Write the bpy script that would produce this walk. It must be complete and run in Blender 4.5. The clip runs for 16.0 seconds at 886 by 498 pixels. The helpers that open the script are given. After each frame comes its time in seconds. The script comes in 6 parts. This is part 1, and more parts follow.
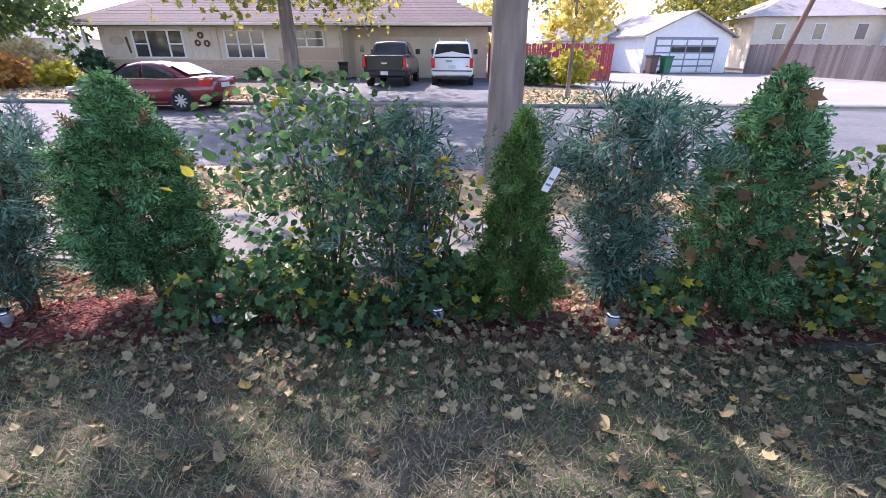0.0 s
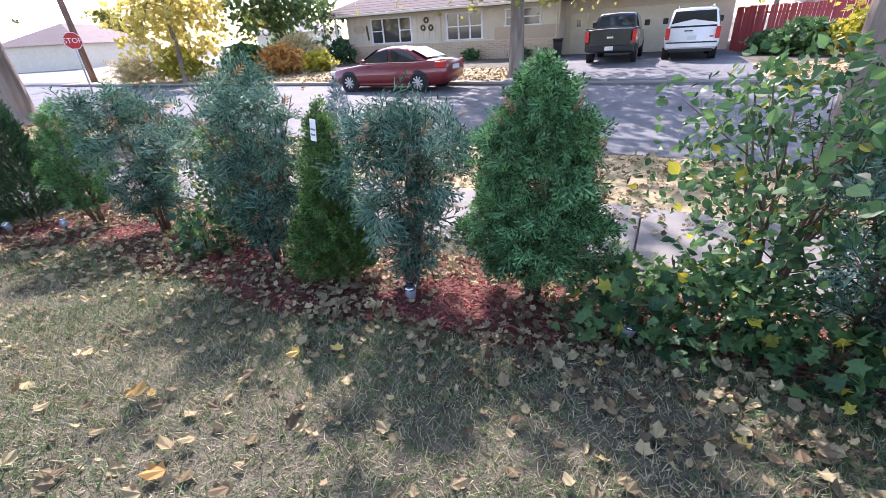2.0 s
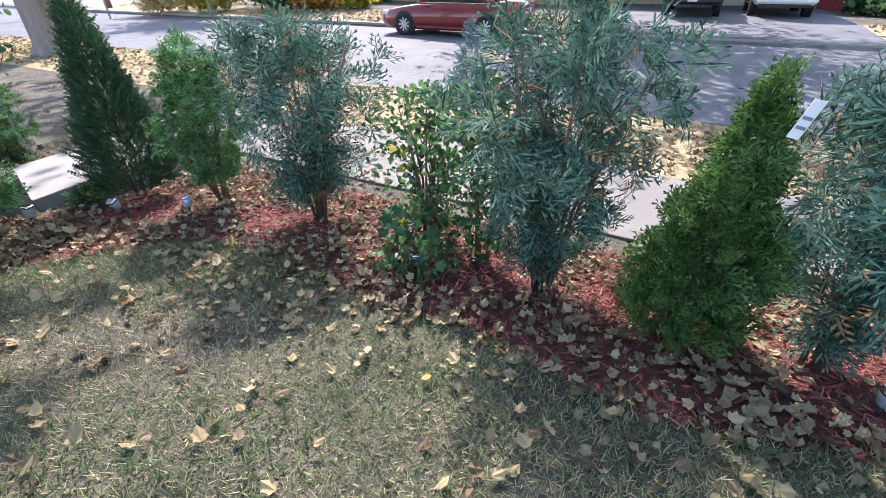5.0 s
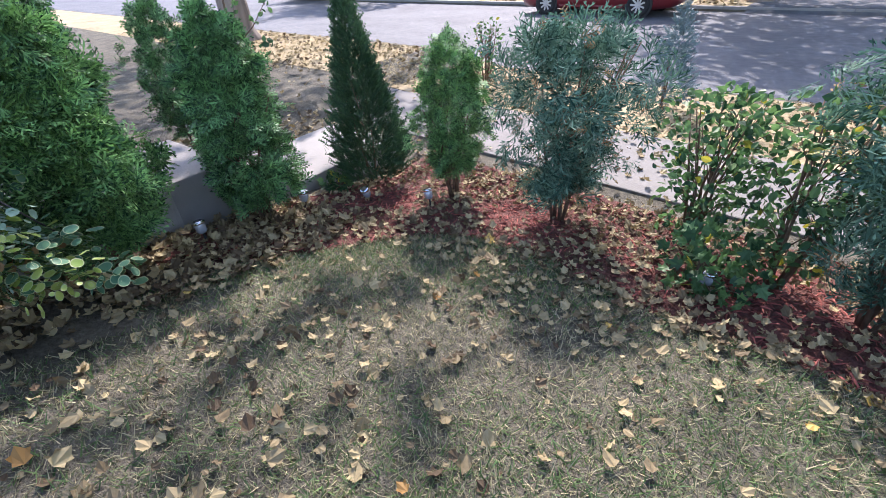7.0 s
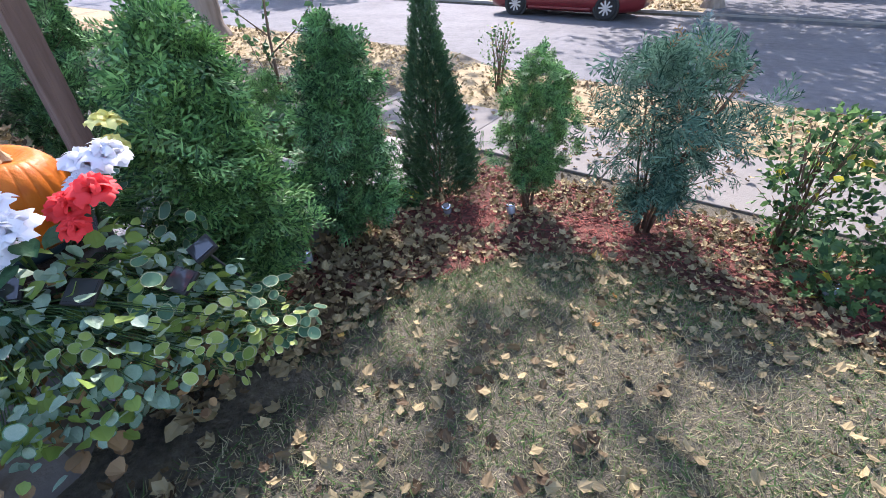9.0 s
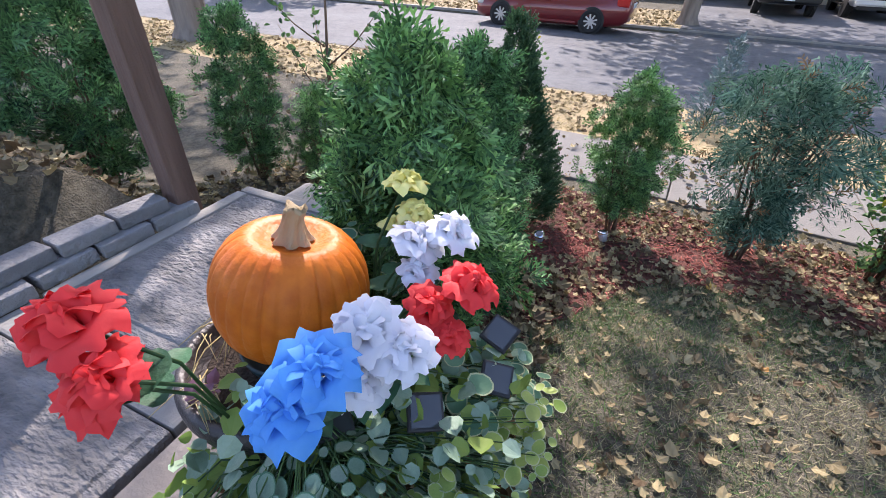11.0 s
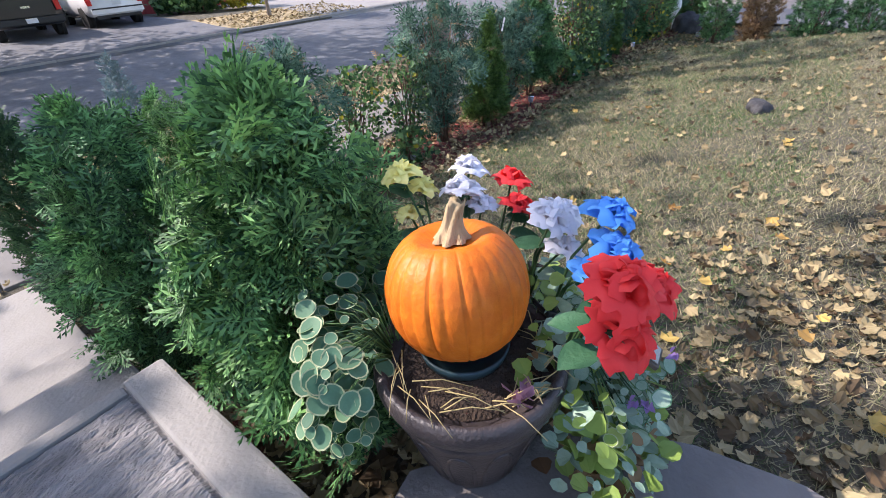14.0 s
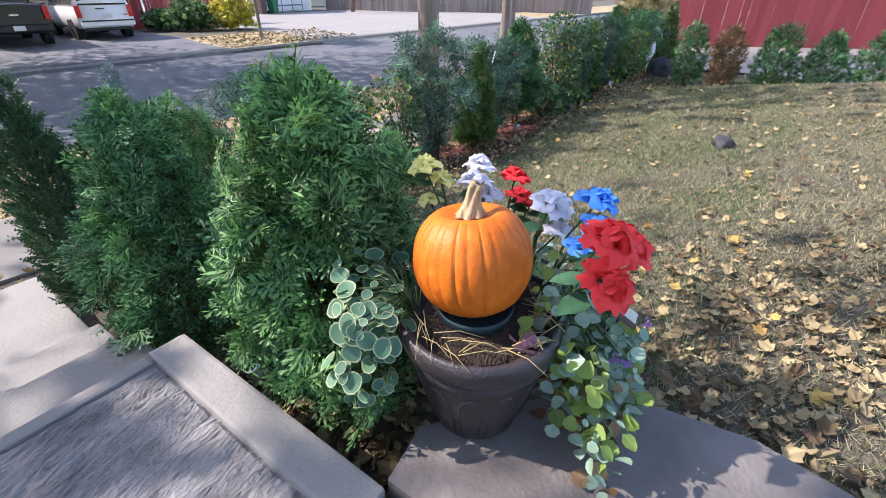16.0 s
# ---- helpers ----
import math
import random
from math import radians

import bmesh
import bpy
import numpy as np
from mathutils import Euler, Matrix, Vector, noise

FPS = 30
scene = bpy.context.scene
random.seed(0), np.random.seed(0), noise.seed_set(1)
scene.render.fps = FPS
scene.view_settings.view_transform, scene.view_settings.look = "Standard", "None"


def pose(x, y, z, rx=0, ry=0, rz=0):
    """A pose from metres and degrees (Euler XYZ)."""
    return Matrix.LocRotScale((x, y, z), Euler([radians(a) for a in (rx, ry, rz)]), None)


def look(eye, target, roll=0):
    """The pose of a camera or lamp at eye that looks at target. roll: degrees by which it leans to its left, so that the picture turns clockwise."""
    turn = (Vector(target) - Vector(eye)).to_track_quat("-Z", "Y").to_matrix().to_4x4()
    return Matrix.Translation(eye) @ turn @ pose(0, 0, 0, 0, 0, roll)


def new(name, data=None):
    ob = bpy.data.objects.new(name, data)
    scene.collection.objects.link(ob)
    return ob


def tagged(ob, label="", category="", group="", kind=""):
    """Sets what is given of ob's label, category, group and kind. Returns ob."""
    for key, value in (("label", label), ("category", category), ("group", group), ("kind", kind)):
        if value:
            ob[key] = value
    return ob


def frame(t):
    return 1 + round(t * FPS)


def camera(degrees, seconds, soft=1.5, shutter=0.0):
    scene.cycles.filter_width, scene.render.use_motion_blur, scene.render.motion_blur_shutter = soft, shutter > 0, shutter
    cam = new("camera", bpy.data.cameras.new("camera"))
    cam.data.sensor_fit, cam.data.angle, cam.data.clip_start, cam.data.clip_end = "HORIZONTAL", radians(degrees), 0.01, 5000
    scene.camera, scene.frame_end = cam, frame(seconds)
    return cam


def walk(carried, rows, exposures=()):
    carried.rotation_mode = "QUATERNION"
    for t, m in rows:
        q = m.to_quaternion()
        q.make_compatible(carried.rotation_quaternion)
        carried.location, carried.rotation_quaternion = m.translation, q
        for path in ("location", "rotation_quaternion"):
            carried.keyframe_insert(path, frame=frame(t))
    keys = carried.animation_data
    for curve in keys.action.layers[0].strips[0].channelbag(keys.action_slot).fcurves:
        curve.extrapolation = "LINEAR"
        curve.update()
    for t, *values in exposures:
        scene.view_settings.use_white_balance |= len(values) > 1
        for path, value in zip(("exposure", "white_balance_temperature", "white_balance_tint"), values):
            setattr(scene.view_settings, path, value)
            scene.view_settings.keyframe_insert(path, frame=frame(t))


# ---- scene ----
cam = camera(91.0, 16.0, soft=0.5)
PATH = [
    (0, (-1.676, 0.14, 0.997), (-1.771, 1.956, 0.164), 0.2),
    (0.5, (-1.949, 0.172, 0.967), (-2.37, 1.935, 0.123), 0.4),
    (1, (-2.314, 0.181, 0.98), (-3.076, 1.816, 0.117), -1.9),
    (1.5, (-2.653, 0.15, 1.018), (-3.466, 1.756, 0.146), -3.1),
    (2, (-2.955, 0.19, 1.0), (-3.774, 1.782, 0.109), -3.4),
    (2.5, (-3.322, 0.309, 1.016), (-4.145, 1.896, 0.12), -2.5),
    (3, (-3.655, 0.33, 0.989), (-4.485, 1.908, 0.083), -1.9),
    (3.2, (-3.79, 0.338, 1.004), (-4.605, 1.922, 0.095), -1.7),
    (5.3, (-5.163, 0.4, 0.934), (-5.962, 1.865, -0.168), -0.4),
    (5.5, (-5.296, 0.386, 0.94), (-6.142, 1.817, -0.17), -1.3),
    (6, (-5.545, 0.305, 0.955), (-6.606, 1.593, -0.148), -1.3),
    (6.5, (-5.708, 0.114, 0.976), (-6.819, 1.346, -0.14), -1.5),
    (7, (-5.858, -0.063, 1.054), (-6.966, 1.16, -0.076), -3.6),
    (7.5, (-6.06, -0.101, 1.071), (-7.161, 1.121, -0.067), -7.5),
    (8, (-6.254, -0.143, 1.101), (-7.265, 1.139, -0.055), -6.0),
    (8.5, (-6.483, -0.342, 1.148), (-7.332, 1.048, -0.012), -3.9),
    (9, (-6.723, -0.522, 1.169), (-7.639, 0.831, 0.015), -1.1),
    (9.5, (-6.985, -0.619, 1.193), (-7.989, 0.673, 0.042), -1.6),
    (9.7, (-7.046, -0.645, 1.207), (-8.067, 0.635, 0.059), -1.6),
    (11.8, (-8.042, -0.779, 1.181), (-8.468, 0.839, 0.085), 2.4),
    (12, (-8.14, -0.773, 1.173), (-8.46, 0.877, 0.089), 1.8),
    (12.5, (-8.317, -0.758, 1.171), (-8.273, 0.927, 0.093), -1.1),
    (13, (-8.431, -0.674, 1.203), (-7.997, 0.95, 0.12), -4.6),
    (13.4, (-8.517, -0.693, 1.218), (-7.626, 0.727, 0.127), -3.8),
    (13.5, (-8.542, -0.7, 1.223), (-7.551, 0.641, 0.119), -4.9),
    (14, (-8.682, -0.776, 1.219), (-7.48, 0.355, 0.088), -4.0),
    (14.5, (-8.73, -0.812, 1.216), (-7.497, 0.301, 0.102), 0.7),
    (15, (-8.753, -0.883, 1.206), (-7.512, 0.238, 0.11), -0.4),
    (15.5, (-8.835, -0.864, 1.219), (-7.555, 0.245, 0.157), -0.5),
    (16, (-8.905, -0.844, 1.219), (-7.587, 0.252, 0.188), -0.1),
]
walk(cam, [(t, look(eye, target, roll)) for t, eye, target, roll in PATH], [(0, 2.12, 6400, 32), (1.5, 2.32, 6400, 28), (3, 2.24, 6400, 25), (5.5, 2.22, 6400, 21), (6.5, 2.08, 6350, 22), (9.5, 2.12, 6400, 23), (12, 1.7, 6700, 21), (16, 1.82, 6550, 21)])

# ---- sky, sun, exposure ----
SUN_AZ, SUN_EL = -33.0, 40.0
world = bpy.data.worlds.new("sky")
scene.world = world
world.use_nodes = True
wt = world.node_tree
sky = wt.nodes.new("ShaderNodeTexSky")
sky.sky_type, sky.sun_disc = "NISHITA", False
sky.sun_elevation, sky.sun_rotation = radians(SUN_EL), radians(SUN_AZ)
sky.air_density, sky.dust_density = 1.0, 1.0
wt.links.new(sky.outputs[0], wt.nodes["Background"].inputs[0])
wt.nodes["Background"].inputs[1].default_value = 0.13
sun = new("sun", bpy.data.lights.new("sun", "SUN"))
sun.data.energy, sun.data.angle, sun.data.color = 2.55, radians(0.6), (1.0, 0.95, 0.88)
sa, se = radians(SUN_AZ), radians(SUN_EL)
SUN_WAY = Vector((math.sin(sa) * math.cos(se), math.cos(sa) * math.cos(se), math.sin(se)))
sun.matrix_world = look(SUN_WAY * 50, (0, 0, 0))

# ---- materials ----
def mat(name, dark, light, rough=0.8, scale=8.0, bump=0.2, metal=0.0, island=0.0, obj=0.0, coarse=0.5, spec=0.4,
        bump_scale=None, stretch=(1, 1, 1), coat=0.0, thin=0.0, span=None):
    """Two-scale noise between two colours; island and obj: how far each piece varies by itself; thin: light let through; span: the part of the noise used."""
    m = bpy.data.materials.new(name)
    m.use_nodes = True
    nt = m.node_tree
    n, l = nt.nodes, nt.links
    b = n["Principled BSDF"]
    co = n.new("ShaderNodeTexCoord")
    mp = n.new("ShaderNodeMapping")
    mp.inputs["Scale"].default_value = stretch
    l.new(co.outputs["Object"], mp.inputs[0])
    fine = n.new("ShaderNodeTexNoise")
    fine.inputs["Scale"].default_value, fine.inputs["Detail"].default_value = scale, 6
    wide = n.new("ShaderNodeTexNoise")
    wide.inputs["Scale"].default_value, wide.inputs["Detail"].default_value = scale * 0.13, 3
    l.new(mp.outputs[0], fine.inputs["Vector"])
    l.new(mp.outputs[0], wide.inputs["Vector"])
    mix = n.new("ShaderNodeMix")
    mix.inputs[0].default_value = coarse
    l.new(fine.outputs["Fac"], mix.inputs[2])
    l.new(wide.outputs["Fac"], mix.inputs[3])
    last = mix.outputs[0]
    for amount, kind, out in ((island, "ShaderNodeNewGeometry", "Random Per Island"), (obj, "ShaderNodeObjectInfo", "Random")):
        if amount:
            src = n.new(kind)
            mm = n.new("ShaderNodeMix")
            mm.inputs[0].default_value = amount
            l.new(last, mm.inputs[2])
            l.new(src.outputs[out], mm.inputs[3])
            last = mm.outputs[0]
    ramp = n.new("ShaderNodeMapRange")
    lo, hi = span or ((0.15, 0.85) if island or obj else (0.33, 0.67))
    ramp.inputs["From Min"].default_value, ramp.inputs["From Max"].default_value = lo, hi
    l.new(last, ramp.inputs[0])
    col = n.new("ShaderNodeMix")
    col.data_type = "RGBA"
    col.inputs["A"].default_value, col.inputs["B"].default_value = (*dark, 1), (*light, 1)
    l.new(ramp.outputs[0], col.inputs["Factor"])
    l.new(col.outputs["Result"], b.inputs["Base Color"])
    b.inputs["Roughness"].default_value, b.inputs["Metallic"].default_value = rough, metal
    b.inputs["Specular IOR Level"].default_value = spec
    b.inputs["Coat Weight"].default_value = coat
    b.inputs["Coat Roughness"].default_value = 0.06
    if bump:
        bn = n.new("ShaderNodeTexNoise")
        bn.inputs["Scale"].default_value, bn.inputs["Detail"].default_value = bump_scale or scale * 3, 5
        l.new(mp.outputs[0], bn.inputs["Vector"])
        bp = n.new("ShaderNodeBump")
        bp.inputs["Strength"].default_value, bp.inputs["Distance"].default_value = bump, 0.02
        l.new(bn.outputs["Fac"], bp.inputs["Height"])
        l.new(bp.outputs[0], b.inputs["Normal"])
    if thin:
        tr = n.new("ShaderNodeBsdfTranslucent")
        l.new(col.outputs["Result"], tr.inputs["Color"])
        ms = n.new("ShaderNodeMixShader")
        ms.inputs[0].default_value = thin
        l.new(b.outputs[0], ms.inputs[1])
        l.new(tr.outputs[0], ms.inputs[2])
        l.new(ms.outputs[0], n["Material Output"].inputs[0])
    return m


def plain(name, color, rough=0.5, metal=0.0, coat=0.0):
    return mat(name, tuple(c * 0.88 for c in color), color, rough, 5.0, 0.05, metal, coat=coat)


M_SOIL = mat("lawn_soil", (0.045, 0.043, 0.032), (0.17, 0.15, 0.11), 0.95, 38, 1.0)
M_GRASS = mat("grass_blade", (0.045, 0.085, 0.03), (0.52, 0.45, 0.28), 0.7, 1.6, 0, island=0.6, coarse=0.5, thin=0.25)
M_GRASS_GREEN = mat("green_grass_blade", (0.035, 0.095, 0.03), (0.15, 0.235, 0.075), 0.6, 1.2, 0, island=0.5, thin=0.3)
M_VERGE = mat("verge_turf", (0.2, 0.155, 0.085), (0.44, 0.35, 0.2), 0.95, 9, 0.7)
M_MULCH = mat("red_mulch", (0.10, 0.026, 0.022), (0.38, 0.11, 0.085), 0.9, 20, 0.3, island=0.7)
M_MULCH_BED = mat("mulch_bed", (0.05, 0.02, 0.015), (0.17, 0.06, 0.045), 0.95, 30, 0.9)
M_FALLEN = mat("fallen_leaf", (0.085, 0.054, 0.027), (0.42, 0.34, 0.18), 0.75, 25, 0.2, island=0.8, thin=0.15)
M_FALLEN_Y = mat("yellow_fallen_leaf", (0.34, 0.18, 0.05), (0.58, 0.42, 0.12), 0.65, 25, 0.1, island=0.8, thin=0.2)
M_ASPHALT = mat("asphalt", (0.075, 0.08, 0.09), (0.14, 0.145, 0.157), 0.85, 6, 0.35, bump_scale=160)
M_CONCRETE = mat("pale_concrete", (0.17, 0.163, 0.153), (0.34, 0.325, 0.30), 0.85, 5, 0.25, bump_scale=60, obj=0.25)
M_PAVE = mat("stained_pavement_concrete", (0.115, 0.11, 0.103), (0.235, 0.224, 0.208), 0.88, 5, 0.25, bump_scale=60, obj=0.25)
M_BRUSHED = mat("rough_slate_concrete", (0.10, 0.098, 0.10), (0.31, 0.295, 0.285), 0.62, 9, 1.0, bump_scale=55, stretch=(0.7, 1.6, 1), coarse=0.35)
M_SLAB = mat("dark_slab_concrete", (0.085, 0.075, 0.07), (0.21, 0.19, 0.175), 0.75, 4, 0.3, bump_scale=40)
M_BLOCK = mat("grey_wall_block", (0.14, 0.14, 0.145), (0.33, 0.325, 0.33), 0.9, 14, 0.9, obj=0.4)
M_BARK = mat("grey_bark", (0.085, 0.07, 0.06), (0.32, 0.265, 0.225), 0.95, 7, 1.0, bump_scale=16, stretch=(1, 1, 0.16))
M_TWIG = mat("brown_twig", (0.07, 0.045, 0.03), (0.20, 0.13, 0.085), 0.9, 20, 0.4)
M_POST = mat("weathered_wood_post", (0.085, 0.048, 0.036), (0.25, 0.155, 0.12), 0.85, 14, 0.9, stretch=(1, 1, 0.1))
M_THUJA = mat("thuja_green", (0.008, 0.042, 0.018), (0.16, 0.37, 0.13), 0.6, 22, 0, island=0.4, thin=0.2, coarse=0.45, span=(0.31, 0.69))
M_THUJA_BRIGHT = mat("thuja_bright_green", (0.010, 0.055, 0.02), (0.20, 0.42, 0.13), 0.6, 22, 0, island=0.4, thin=0.2, coarse=0.45, span=(0.31, 0.69))
M_BLUE = mat("blue_green_foliage", (0.016, 0.055, 0.038), (0.15, 0.27, 0.19), 0.8, 22, 0, island=0.4, thin=0.2, coarse=0.45, span=(0.31, 0.69), spec=0.2)
M_OLIVE = mat("dark_olive_foliage", (0.014, 0.05, 0.013), (0.14, 0.27, 0.06), 0.6, 22, 0, island=0.4, thin=0.2, coarse=0.45, span=(0.31, 0.69))
M_CONE = mat("dark_needle_green", (0.014, 0.05, 0.025), (0.07, 0.15, 0.06), 0.7, 3, 0, island=0.6, thin=0.2)
M_SPRUCE = mat("blue_spruce_needles", (0.06, 0.11, 0.125), (0.19, 0.28, 0.29), 0.7, 3, 0, island=0.5, thin=0.15)
M_LEAFY = mat("broad_leaf_green", (0.018, 0.062, 0.025), (0.13, 0.25, 0.085), 0.5, 3, 0, island=0.8, thin=0.4)
M_LEAFY_Y = mat("yellowing_leaf", (0.18, 0.20, 0.03), (0.55, 0.48, 0.05), 0.5, 3, 0, island=0.6, thin=0.4)
M_LEAF_BROWN = mat("withered_leaf", (0.12, 0.065, 0.03), (0.40, 0.26, 0.13), 0.8, 4, 0, island=0.7, thin=0.2)
M_TREE_Y = mat("yellow_tree_leaf", (0.36, 0.29, 0.05), (0.72, 0.60, 0.17), 0.6, 2, 0, island=0.6, thin=0.5)
M_TREE_G = mat("autumn_tree_leaf", (0.10, 0.14, 0.03), (0.45, 0.38, 0.08), 0.6, 2, 0, island=0.7, thin=0.45)
M_TREE_GREEN = mat("green_tree_leaf", (0.05, 0.11, 0.035), (0.20, 0.28, 0.09), 0.6, 2, 0, island=0.6, thin=0.4)
M_ORANGE_BUSH = mat("rusty_bush_leaf", (0.26, 0.11, 0.03), (0.58, 0.33, 0.09), 0.7, 2, 0, island=0.7, thin=0.35)
M_STRAW = mat("dry_straw_grass", (0.34, 0.26, 0.11), (0.66, 0.56, 0.30), 0.7, 3, 0, island=0.7, thin=0.3)
M_WALL = mat("cream_board_siding", (0.54, 0.47, 0.37), (0.66, 0.59, 0.475), 0.8, 3, 0.1)
M_BRICK = mat("tan_brick", (0.40, 0.30, 0.215), (0.60, 0.48, 0.36), 0.9, 8, 0.3, obj=0.5)
M_ROOF = mat("brown_roof_shingle", (0.095, 0.072, 0.068), (0.20, 0.155, 0.145), 0.95, 5, 0.4, obj=0.2, stretch=(1, 1, 3))
M_ROOF_GREY = mat("pale_roof_shingle", (0.24, 0.22, 0.21), (0.38, 0.35, 0.33), 0.95, 5, 0.4)
M_WHITE = mat("white_paint", (0.66, 0.66, 0.66), (0.80, 0.80, 0.80), 0.6, 4, 0.08)
M_TRIM = mat("cream_trim_paint", (0.62, 0.55, 0.43), (0.72, 0.65, 0.53), 0.6, 4, 0.05)
M_DARKTRIM = plain("grey_blue_trim", (0.20, 0.235, 0.27), 0.6)
M_REDFENCE = mat("red_board_paint", (0.30, 0.045, 0.05), (0.46, 0.085, 0.085), 0.75, 4, 0.3, obj=0.4, stretch=(1, 1, 0.2))
M_GREYFENCE = mat("grey_brown_board", (0.16, 0.125, 0.11), (0.32, 0.265, 0.24), 0.9, 4, 0.4, obj=0.5, stretch=(1, 1, 0.2))
M_GLASS = mat("dark_window_glass", (0.02, 0.024, 0.028), (0.06, 0.066, 0.07), 0.06, 1, 0, spec=0.9)
M_CAR_RED = mat("dark_red_car_paint", (0.15, 0.01, 0.013), (0.19, 0.016, 0.018), 0.3, 2, 0, metal=0.25, coat=1.0)
M_CAR_BLACK = mat("black_car_paint", (0.010, 0.010, 0.011), (0.016, 0.016, 0.018), 0.3, 2, 0, coat=0.8)
M_CAR_WHITE = mat("white_car_paint", (0.72, 0.73, 0.75), (0.80, 0.80, 0.81), 0.3, 2, 0, coat=0.8)
M_CHROME = plain("chrome", (0.75, 0.75, 0.76), 0.15, 1.0)
M_RIM = plain("alloy_rim", (0.62, 0.62, 0.63), 0.3, 0.8)
M_TYRE = plain("tyre_rubber", (0.022, 0.022, 0.023), 0.85)
M_BLACK = plain("black_plastic", (0.02, 0.02, 0.021), 0.5)
M_REDLENS = plain("red_tail_lens", (0.55, 0.02, 0.02), 0.2, 0, 0.5)
M_PLATE = plain("pale_number_plate", (0.65, 0.66, 0.68), 0.5)
M_PUMPKIN = mat("orange_pumpkin_skin", (0.50, 0.10, 0.006), (0.72, 0.19, 0.014), 0.5, 26, 0.15, bump_scale=60, spec=0.3)
M_STEM = mat("dry_pumpkin_stem", (0.22, 0.15, 0.075), (0.55, 0.44, 0.27), 0.85, 14, 0.8, stretch=(1, 1, 0.2))
M_POT = mat("dark_brown_pot", (0.026, 0.021, 0.021), (0.062, 0.05, 0.05), 0.42, 6, 0.25, bump_scale=90, spec=0.5)
M_POTSOIL = mat("potting_soil", (0.02, 0.014, 0.01), (0.075, 0.05, 0.035), 0.95, 40, 1.0)
M_TEAL = plain("dark_teal_plastic", (0.02, 0.05, 0.06), 0.45)
M_SOLAR = plain("clear_grey_plastic", (0.42, 0.44, 0.47), 0.25, 0.3)
M_STONE = mat("dark_stone", (0.02, 0.02, 0.023), (0.07, 0.07, 0.075), 0.8, 10, 0.8)

# ---- building tools ----
def part(name, bm, material, parent=None, label="", smooth=False):
    """Links a bmesh as one mesh object, under its thing if there is one."""
    me = bpy.data.meshes.new(name)
    bm.to_mesh(me)
    bm.free()
    for p in me.polygons:
        p.use_smooth = smooth
    me.materials.append(material)
    ob = new(name, me)
    ob.parent = parent
    return tagged(ob, label)


def mesh(name, verts, faces, material, parent=None, label="", smooth=False):
    me = bpy.data.meshes.new(name)
    me.from_pydata(verts, [], faces)
    me.update()
    if smooth:
        for p in me.polygons:
            p.use_smooth = True
    for m in material if isinstance(material, (list, tuple)) else [material]:
        me.materials.append(m)
    ob = new(name, me)
    ob.parent = parent
    return tagged(ob, label)


def thing(name, m, label, category, group="", kind=""):
    ob = new(name)
    ob.matrix_world = m
    return tagged(ob, label, category, group, kind)


def box(bm, x0, x1, y0, y1, z0, z1, bevel=0.0):
    r = bmesh.ops.create_cube(bm, size=1, matrix=Matrix.LocRotScale(((x0 + x1) / 2, (y0 + y1) / 2, (z0 + z1) / 2), None, (abs(x1 - x0), abs(y1 - y0), abs(z1 - z0))))
    if bevel:
        es = list({e for v in r["verts"] for e in v.link_edges})
        bmesh.ops.bevel(bm, geom=es, offset=bevel, segments=2, affect="EDGES", profile=0.6)
    return bm


def boxpart(name, x0, x1, y0, y1, z0, z1, material, parent=None, bevel=0.0, label=""):
    return part(name, box(bmesh.new(), x0, x1, y0, y1, z0, z1, bevel), material, parent, label)


def lathe(bm, profile, steps=32, wave=None):
    """Turns (radius, height) pairs about z; wave(angle, n) scales the radius."""
    rings = []
    for i, (r, z) in enumerate(profile):
        rings.append([bm.verts.new((r * (wave(2 * math.pi * k / steps, i) if wave else 1) * math.cos(2 * math.pi * k / steps),
                                    r * (wave(2 * math.pi * k / steps, i) if wave else 1) * math.sin(2 * math.pi * k / steps), z)) for k in range(steps)])
    for a, b in zip(rings, rings[1:]):
        for k in range(steps):
            bm.faces.new((a[k], a[(k + 1) % steps], b[(k + 1) % steps], b[k]))
    bm.faces.new(list(reversed(rings[0])))
    bm.faces.new(rings[-1])
    return bm


def tube(bm, points, radii, sides=6):
    """A bent tapered stick through points."""
    rings = []
    pts = [Vector(p) for p in points]
    for i, p in enumerate(pts):
        d = (pts[min(i + 1, len(pts) - 1)] - pts[max(i - 1, 0)]).normalized()
        a = d.orthogonal().normalized()
        if i:
            a = (last - d * last.dot(d)).normalized()
        last = a
        b = d.cross(a)
        rings.append([bm.verts.new(p + radii[i] * (math.cos(2 * math.pi * k / sides) * a + math.sin(2 * math.pi * k / sides) * b)) for k in range(sides)])
    for a, b in zip(rings, rings[1:]):
        for k in range(sides):
            bm.faces.new((a[k], a[(k + 1) % sides], b[(k + 1) % sides], b[k]))
    bm.faces.new(list(reversed(rings[0])))
    bm.faces.new(rings[-1])
    return bm


def sticks(paths, name, material, parent, label=""):
    bm = bmesh.new()
    for pts, radii, sides in paths:
        tube(bm, pts, radii, sides)
    return part(name, bm, material, parent, label, smooth=True)


